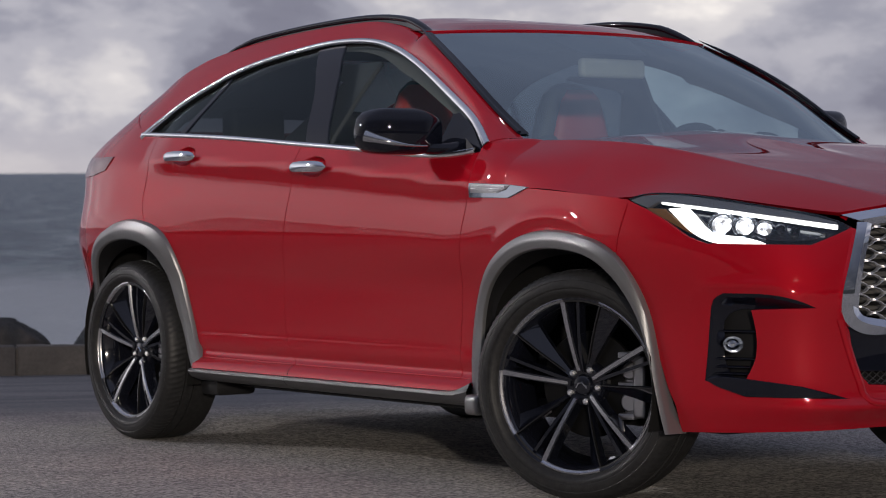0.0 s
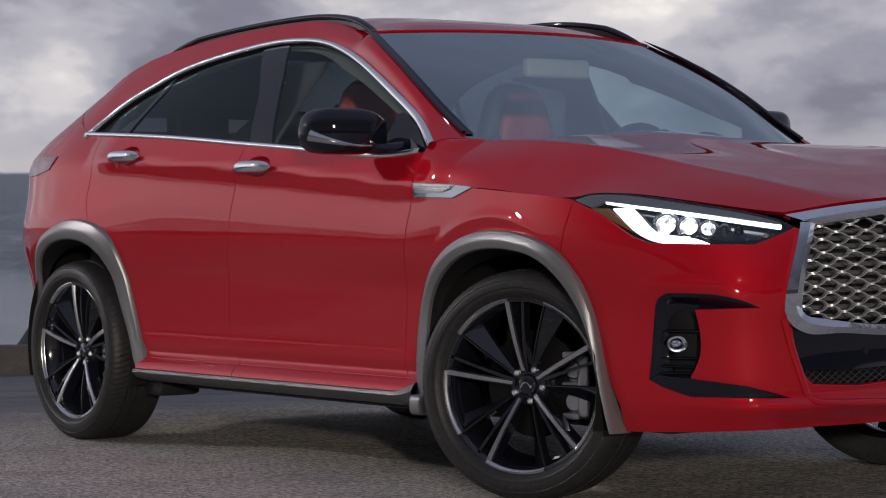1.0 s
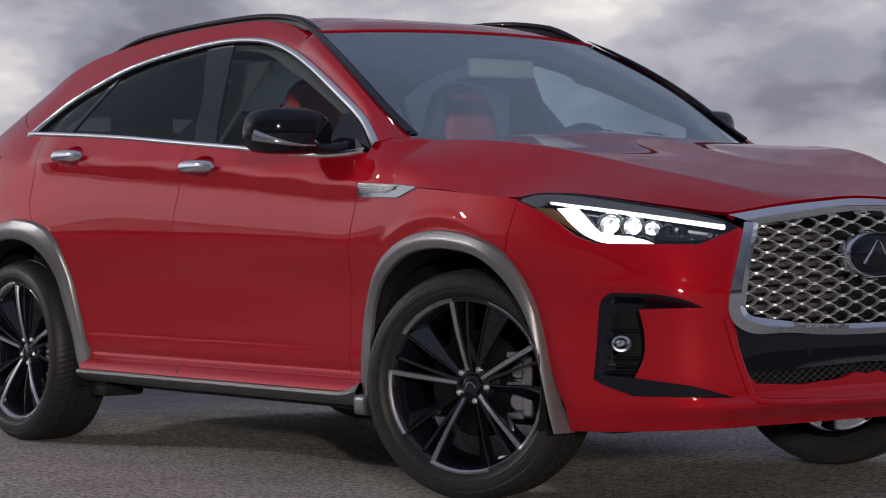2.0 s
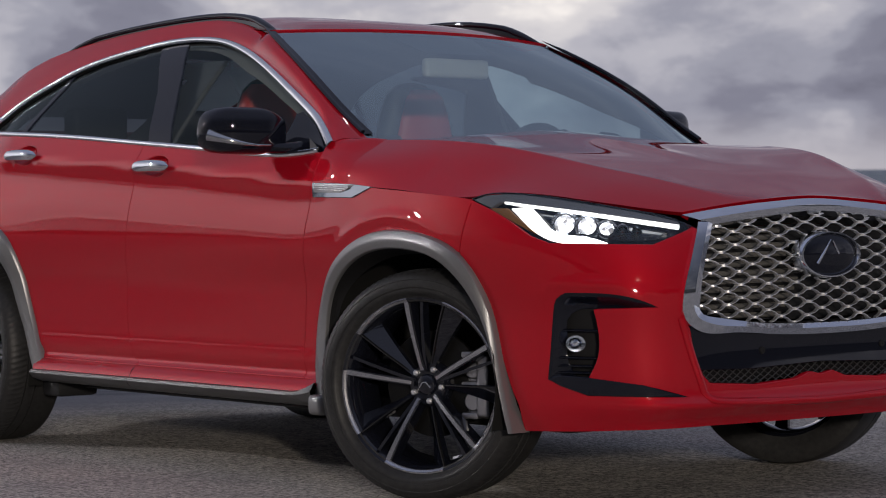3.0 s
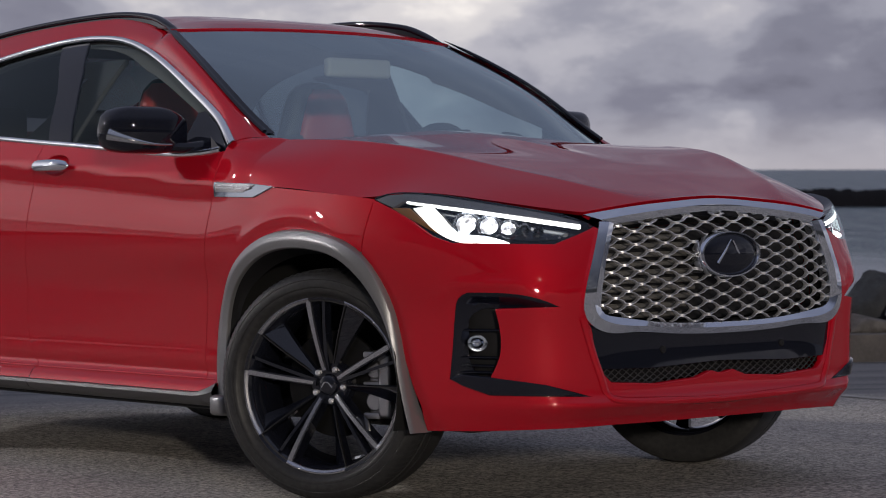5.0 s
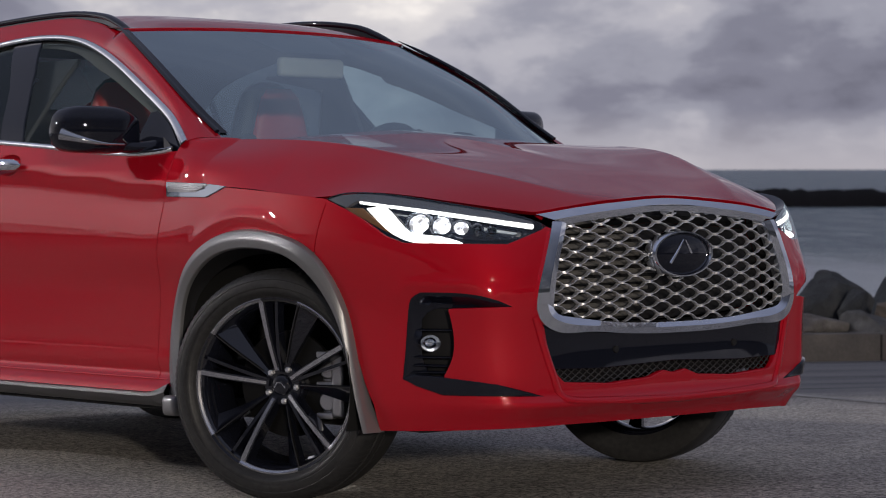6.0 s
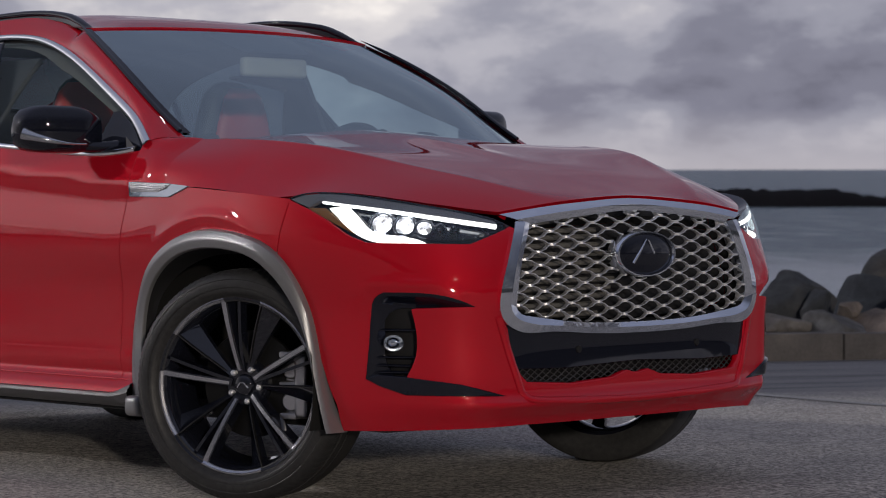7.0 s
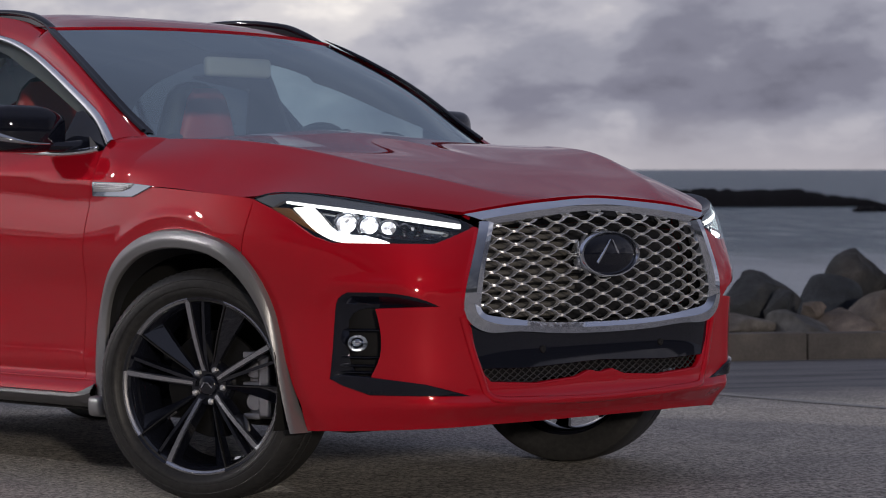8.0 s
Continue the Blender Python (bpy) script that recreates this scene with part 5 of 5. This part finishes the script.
# side vents behind the front wheels
for vent, sign in zip(both("side_vent", patch(lifted(side, .006), ring([(.928, .999), (1.13, .992), (1.245, .982), (1.15, .950), (.926, .955)]), step=.02, depth=.02), DARK_CHROME_TRIM, car, "chrome side vent trim"), (1, -1)):
    insert = patch(lifted(side, .0085), ring([(.940, .996), (1.155, .989), (1.125, .975), (1.09, .966), (.938, .970)]), step=.02, depth=.008)
    part("side_vent_insert", insert if sign > 0 else insert.flipped(), SATIN, vent, "silver side vent insert")
    for drop in (.004, .010, .016):
        rib = trim(lifted(side, .0085), smooth([(.944, .994 - drop), (1.04, .991 - drop), (1.10, .9875 - drop), (1.135, .988 - drop * .6)], 14), .0030, .004)
        part("vent_rib", rib if sign > 0 else rib.flipped(), BRIGHT_TRIM, vent)

# door handles
for (x, z), doors in ((HANDLES["rear"], rear_doors), (HANDLES["front"], front_doors)):
    line = np.stack([np.linspace(x - .115, x + .115, 15), z + .004 * np.cos(np.linspace(-1.5, 1.5, 15))], 1)
    p = side(line[:, 0], line[:, 1])
    lift_y = .004 + .024 * np.cos(np.linspace(-1.45, 1.45, 15)) ** .6
    p[:, 1] -= lift_y
    handle = tube(p, .0215 * (1.02 - np.abs(np.linspace(-1, 1, 15)) ** 5) ** .5, 12, (0, 1, 0), .75)
    dish = []
    for q in (1.02, .95, .85, .7, .5, .25, .02):
        o = cup_outline((x, z), q)
        dish.append(side(o[:, 0], o[:, 1]) + np.array([0, .034 * (1 - q ** 3) + .001, 0]))
    cup = loft(dish, True)
    for door, sh, cp in zip(doors, (handle, handle.flipped()), (cup, cup.flipped())):
        part("door_handle", sh, CHROME, door, "chrome door handle", 60)
        part("handle_cup", cp, PAINT, door, "red recess behind the handle", 60)

# roof rails
rail_x = np.linspace(-1.24, .33, 44)
k = (rail_x + 1.24) / 1.57
for sign, more in ((-1, .004), (1, .022)):
    rail_z = roof_edge_z(rail_x) + .004 + (.030 + more) * np.minimum(1, np.minimum(k / .16, (1 - k) / .13)) ** .7
    rail_y = half_width(rail_x, roof_edge_z(rail_x))
    part("roof_rail", tube(np.stack([rail_x, sign * (rail_y - .015), rail_z], 1), .019 * np.minimum(1, .35 + np.minimum(k, 1 - k) * 8), 10, (0, 0, 1), .62), GLOSS, car, "gloss black roof rail", 60)
    part("rail_foot", loft([np.stack([rail_x, sign * (rail_y - d), np.minimum(rail_z, roof_edge_z(rail_x) + h)], 1) for d, h in ((.026, -.004), (.022, .026 + more), (.008, .026 + more), (.004, -.006))]), GLOSS, car)

# tail lamps
both("tail_lamp", patch(lifted(side, .004), ring([(-1.985, 1.07), (-1.97, 1.15), (-1.62, 1.148), (-1.66, 1.095), (-1.80, 1.075)]), step=.03, depth=.02), RED_LAMP, car, "dark red tail lamp")


# door mirrors: a rounded shell on a stalk, with a clear indicator strip
def mirror_shell():
    rows = []
    for t in np.linspace(0, 1, 17):
        y = -.885 - .255 * t
        e = .70 + .30 * math.sin(min(1, t / .35) * math.pi / 2) if t < .6 else max(.05, (1 - ((t - .6) / .4) ** 3.2)) ** .5
        a = np.linspace(0, 2 * np.pi, 28, endpoint=False)
        ca, sa = np.cos(a), np.sin(a)
        cx, cz = .655 - .02 * t - .065 * t * t, 1.176 + .004 * t
        wide = .080 * np.sign(ca) * np.abs(ca) ** np.where(ca > 0, .62, .35) * np.where(ca > 0, 1, .7)
        tall = .079 * np.sign(sa) * np.abs(sa) ** np.where(sa > 0, .66, .55)
        rows.append(np.stack([cx + e * wide, np.full(28, y), cz + e * tall - .012 * (1 - e)], 1))
    return loft(rows, True, True)


for shell, sign in ((mirror_shell(), 1), (mirror_shell().flipped(), -1)):
    mirror = part("door_mirror", shell, GLOSS, car, "gloss black door mirror with clear indicator", 50)
    mirror.location = (0, 0, 0) if sign > 0 else (0, -.04, .030)
    strip = np.array([(.722, -.955, 1.128), (.708, -1.02, 1.130), (.680, -1.08, 1.142), (.615, -1.132, 1.164)]) * np.array([1, sign, 1])
    part("indicator", tube(smooth(strip, 16), .003 + .019 * np.linspace(0, 1, 16) ** 2, 10, (1, 0, 0), .7), WHITE_LAMP, mirror, "clear indicator strip")
    stalk = np.array([(.76, -.835, 1.125), (.73, -.88, 1.12), (.68, -.94, 1.125)]) * np.array([1, sign, 1])
    part("mirror_arm", tube(smooth(stalk, 8), [.03, .03, .029, .028, .028, .028, .03, .032], 10, (0, 0, 1), .7), GLOSS, mirror)
    face = np.array([(.585, -.93, 1.12), (.585, -.93, 1.225), (.560, -1.11, 1.222), (.560, -1.11, 1.125)]) * np.array([1, sign, 1])
    part("mirror_glass", Shape(np.concatenate([face, face + np.array([.01, 0, 0])]), [(0, 1, 2, 3), (7, 6, 5, 4), (0, 4, 5, 1), (1, 5, 6, 2), (2, 6, 7, 3), (3, 7, 4, 0)]), CHROME, mirror)


# ---- wheels ----
def wheel_parts():
    """Meshes of one wheel whose outer face looks along -y."""
    made = []
    prof = [(.262, .11), (.30, .125), (.335, .127), (.352, .118), (.357, .10), (.361, .075), (.3625, .04), (.3625, .003), (.355, .002), (.355, -.002), (.3625, -.003), (.3625, -.04), (.355, -.041), (.355, -.045), (.3615, -.046), (.360, -.078), (.352, -.102), (.338, -.117), (.331, -.1205), (.329, -.1195), (.318, -.124), (.306, -.1235), (.304, -.121), (.298, -.122), (.288, -.117), (.286, -.114), (.284, -.113), (.278, -.103), (.262, -.098)]
    sides = 300
    a = np.arange(sides) / sides * 2 * np.pi
    tread = np.where(np.arange(sides) % 3 == 0, -.0028, 0.)
    tyre = loft([np.stack([(r + (tread if r > .34 and y < -.045 else 0)) * np.cos(a + (y + .05) * .9), np.full(sides, y), (r + (tread if r > .34 and y < -.045 else 0)) * np.sin(a + (y + .05) * .9)], 1) for r, y in prof], True)
    made.append(("tyre", mesh_of("tyre", tyre, RUBBER), "black low-profile tyre"))
    barrel = lathe([(.267, -.100), (.275, -.103), (.2775, -.096), (.268, -.086), (.255, -.075), (.245, -.02), (.235, .05), (.25, .10), (.262, .11)], 72)
    made.append(("rim", mesh_of("rim", barrel, WHEEL_BLACK), "black rim"))
    disc = lathe([(.07, -.004), (.165, -.004), (.168, .002), (.165, .012), (.07, .012)], 48)
    made.append(("brake_disc", mesh_of("brake_disc", disc, DISC), "steel brake disc"))
    hub = lathe([(.001, -.060), (.026, -.060), (.031, -.056), (.034, -.045), (.060, -.047), (.068, -.040), (.072, -.02), (.075, .02)], 40)
    made.append(("hub", mesh_of("hub", hub, WHEEL_BLACK), "black hub"))
    return made


def radial(points, angle):
    """Points given along, across and outwards from the axle, turned to an angle."""
    p = np.array(points, float)
    c, s_ = math.cos(radians(angle)), math.sin(radians(angle))
    return np.stack([p[:, 0] * c - p[:, 1] * s_, p[:, 2], p[:, 0] * s_ + p[:, 1] * c], 1)


def spoke(angle, w0, w1, y0, y1, r0=.040, r1=.268, depth=.030, lean=0.):
    rows = []
    for t in np.linspace(0, 1, 7):
        r, w, y = r0 + (r1 - r0) * t, w0 + (w1 - w0) * t, y0 + (y1 - y0) * t - .008 * math.sin(math.pi * t)
        sh = lean * t
        rows.append(radial([(r, sh - w, y), (r, sh + w, y), (r, sh + w * 1.5, y + depth), (r, sh - w * 1.5, y + depth)], angle))
    return loft(rows, True, True)


def blade(angle):
    rows = []
    for t in np.linspace(0, 1, 8):
        r = .05 + .218 * t
        a0, a1 = -.008 - .056 * t ** 1.3, .004 + .002 * t
        rows.append(radial([(r, a0, -.048 + .004 * t), (r, a1, -.056 - .034 * t), (r, a1, -.036 - .018 * t), (r, a0, -.030 + .012 * t)], angle))
    return loft(rows, True, True)


def rim_arc(a0, a1):
    a = np.radians(np.linspace(a0, a1, 14))
    rows = [np.stack([r * np.cos(a), np.full(14, y), r * np.sin(a)], 1) for r, y in ((.261, -.094), (.2635, -.099), (.2695, -.1015), (.271, -.1045), (.2735, -.1045), (.2755, -.1035))]
    return loft(rows)


WHEEL = dict(parts=wheel_parts())
SPOKES = {}
for i in range(5):
    a = 28 + 72 * i
    SPOKES[i] = [("spoke", mesh_of("spoke", spoke(a, .0095, .0105, -.060, -.094, depth=.045), WHEEL_BLACK), "black spoke"),
                 ("spoke_face", mesh_of("spoke_face", spoke(a, .0048, .0076, -.0665, -.0985, .046, .268, .008), MACHINED, 30), "machined silver spoke face"),
                 ("spoke", mesh_of("spoke", spoke(a - 10.5, .0055, .005, -.056, -.086, depth=.035), WHEEL_BLACK), "black spoke"),
                 ("spoke_blade", mesh_of("spoke_blade", blade(a + 44), WHEEL_BLACK), "black spoke blade"),
                 ("blade_edge", mesh_of("blade_edge", spoke(a + 44, .0016, .0022, -.0585, -.0925, .07, .266, .010), WHEEL_EDGE, 30), "lacquered blade edge"),
                 ("rim_edge", mesh_of("rim_edge", rim_arc(a - 1, a + 44), MACHINED, 60), "machined rim edge"),
                 ("wheel_nut", mesh_of("wheel_nut", tube(radial([(.052, 0, -.046), (.052, 0, -.054), (.052, 0, -.058)], a + 36), [.010, .010, .006], 6, (1, 0, .3)), DARK_CHROME), "wheel nut")]
cap = mesh_of("centre_cap", tube(np.array([(-.019, -.0615, -.008), (-.008, -.0635, .008), (.006, -.0635, .008), (.019, -.0615, -.008)]), .003, 5, (0, 1, 0)), CHROME)
calip_shape = block(.118, .200, -.010, .045, -.105, .105, .02, 3) + block(.165, .208, -.040, .03, -.10, .10, .014, 3) + block(.112, .17, -.034, .03, -.012, .012, .006) + block(.112, .17, -.034, .03, -.105, -.085, .006) + block(.112, .17, -.034, .03, .085, .105, .006)
for zz in (-.05, .05):
    calip_shape = calip_shape + lathe([(.001, -.030), (.026, -.030), (.031, -.024), (.031, .02)], 24).moved(pose(.150, 0, zz))
calip = mesh_of("brake_caliper", calip_shape, CALIPER)


def add_wheel(x, y, steer, spin, other):
    m = pose(x, y, .3625, 0, 0, steer + (180 if other else 0))
    w = new("wheel", WHEEL["parts"][1][1])
    w.parent = car
    w.matrix_local = m @ pose(0, 0, 0, 0, -spin, 0)
    tagged(w, "black and machined twin-spoke alloy wheel")
    for name, me, label in (WHEEL["parts"][0], WHEEL["parts"][2], WHEEL["parts"][3]):
        part(name, me, None, w, label)
    for i in range(5):
        for name, me, label in SPOKES[i]:
            part(name, me, None, w, label)
    part("centre_cap", cap, None, w, "chrome centre mark").matrix_local = pose(0, 0, 0, 0, spin, 0)
    c = part("brake_caliper", calip, None, w, "silver brake caliper")
    c.matrix_local = pose(0, 0, 0, 0, spin, 0)


add_wheel(1.425, -.832, 23, 0, False)
add_wheel(1.40, .832, 23, 0, True)
add_wheel(-1.40, -.832, 0, -8, False)
add_wheel(-1.40, .832, 0, 20, True)

# ---- cabin ----
part("cabin_floor", block(-1.6, 1.0, -.72, .72, .30, .42, .02), DARK_TRIM, car, "dark cabin floor")
part("cabin_side", block(-1.5, .95, -.80, -.76, .42, 1.10, .01), DARK_TRIM, car, "dark door lining")
part("cabin_side", block(-1.5, .95, .76, .80, .42, 1.10, .01), DARK_TRIM, car, "dark door lining")
part("headlining", loft([roof(x, roof_k * .99) - np.array([0, 0, .03]) for x in np.linspace(-1.2, .2, 20)]), GREY_CLOTH, car, "grey headlining")
dash = [np.stack([np.full(25, x), np.linspace(-.76, .76, 25), z + (.085 * bell(np.linspace(-.76, .76, 25) - .36, .12) + .080 * bell(np.linspace(-.76, .76, 25) - .60, .12)) * k], 1) for x, z, k in ((1.02, 1.10, 0), (.85, 1.115, .4), (.70, 1.12, 1), (.60, 1.10, 1), (.56, 1.02, .3), (.60, .80, 0), (.75, .6, 0))]
part("dashboard", loft(dash), DARK_TRIM, car, "dark dashboard with red band")


def seat(y, x=-.02):
    base = part("seat", block(x + .05, x + .55, y - .25, y + .25, .58, .74, .06, 3), RED_LEATHER, car, "red leather front seat")
    rows = []
    for z, w, d in ((.68, .24, .07), (.83, .26, .075), (.99, .265, .075), (1.12, .24, .065), (1.20, .19, .05), (1.235, .11, .03)):
        a = np.linspace(0, 2 * np.pi, 20, endpoint=False)
        rows.append(np.stack([x - (z - .7) * .24 + d * np.sign(np.cos(a)) * np.abs(np.cos(a)) ** .6, y + w * np.sign(np.sin(a)) * np.abs(np.sin(a)) ** .7, np.full(20, z)], 1))
    part("seat_back", loft(rows, True, True), DARK_TRIM, base, "dark seat back")
    rows = []
    for z, w, d in ((.70, .15, .08), (.83, .16, .085), (.99, .16, .085), (1.12, .145, .078), (1.19, .12, .06)):
        a = np.linspace(0, 2 * np.pi, 20, endpoint=False)
        rows.append(np.stack([x + .012 - (z - .7) * .24 + d * np.sign(np.cos(a)) * np.abs(np.cos(a)) ** .6, y + w * np.sign(np.sin(a)) * np.abs(np.sin(a)) ** .7, np.full(20, z)], 1))
    part("seat_back_insert", loft(rows, True, True), RED_LEATHER, base, "red leather insert")
    rows = []
    for z, w, d in ((1.08, .20, .05), (1.20, .165, .055), (1.30, .135, .055), (1.365, .108, .05), (1.40, .07, .035), (1.412, .03, .015)):
        a = np.linspace(0, 2 * np.pi, 20, endpoint=False)
        rows.append(np.stack([x - .135 + d * np.sign(np.cos(a)) * np.abs(np.cos(a)) ** .6, y * .92 + w * np.sign(np.sin(a)) * np.abs(np.sin(a)) ** .7, np.full(20, z)], 1))
    head = part("headrest", loft(rows, True, True), DARK_TRIM, base, "dark headrest with red insert")
    middle = np.array([0, y * .92, 0])
    part("headrest_insert", loft([(r - middle) * np.array([1, .88, 1]) + middle + np.array([.026, .030 * np.sign(y), -.014]) for r in rows[:5]], True, True), RED_LEATHER, head, "red leather insert")


seat(-.37)
seat(.37)
part("rear_bench", block(-1.15, -.65, -.65, .65, .55, .72, .06, 3), RED_LEATHER, car, "red rear bench")
part("rear_bench_back", block(-1.30, -1.12, -.65, .65, .70, 1.20, .06, 3), DARK_TRIM, car, "dark rear bench back")
for y in (-.42, 0, .42):
    part("rear_headrest", block(-1.32, -1.22, y - .13, y + .13, 1.20, 1.34, .035, 3), DARK_TRIM, car, "dark rear headrest")
part("cargo_cover", block(-1.95, -1.32, -.70, .70, 1.06, 1.09, .01), DARK_TRIM, car, "dark cargo cover")
both("rear_pillar_lining", patch(lifted(side, -.05), ring([(-1.30, 1.05), (-1.42, 1.22), (-1.34, 1.30), (-1.22, 1.39), (-1.30, 1.42), (-1.48, 1.36), (-1.80, 1.26), (-1.95, 1.15), (-1.95, 1.02)]), step=.06, depth=.02), DARK_TRIM, car, "dark rear pillar lining")
a = np.linspace(0, 2 * np.pi, 37)
wheel_ring = np.stack([.50 + .06 * np.sin(a), .385 + .185 * np.cos(a), 1.045 + .175 * np.sin(a)], 1)
part("steering_wheel", tube(wheel_ring, .015, 8, (1, 0, .3)), DARK_TRIM, car, "dark steering wheel")
part("rear_view_mirror", block(.515, .555, -.150, .145, 1.388, 1.458, .019, 4), VISOR, car, "pale grey rear-view mirror housing")
part("sensor_housing", loft([windscreen(np.linspace(-.22 - .10 * q, .22 + .10 * q, 9), 1.485 + .075 * q) - np.array([.012, 0, .012]) for q in np.linspace(0, 1, 5)]), SENSOR_GREY, car, "grey sensor housing behind windscreen")

# linings of the windscreen and door pillars
far_run = lower[:, 0] > -1.3
for sign in (1, -1):
    flipped = np.array([1, sign, 1])
    inset = np.array([-.035, .03, -.02])
    part("pillar_lining", loft([(lo[far_run] * (1 - q) + hi[far_run] * q + inset) * flipped for q in (-.60, -.3, .3, .7, 1.15)]), GREY_CLOTH, car, "grey windscreen pillar lining")
both("pillar_lining", patch(lifted(side, -.06), ring([(-.50, 1.50), (-.03, 1.50), (-.06, 1.366), (-.085, 1.21), (-.08, 1.10), (-.42, 1.10), (-.39, 1.22), (-.20, 1.43)]), step=.05, depth=.02), DARK_TRIM, car, "dark door pillar lining")
lining_top = belt_between(-1.38, .88, 24, .004)
both("door_lining", patch(lifted(side, -.035), ring(lining_top, [(.88, .98), (-.2, 1.0), (-1.38, 1.0)]), step=.06, depth=.01), DARK_TRIM, car, "dark upper door lining")
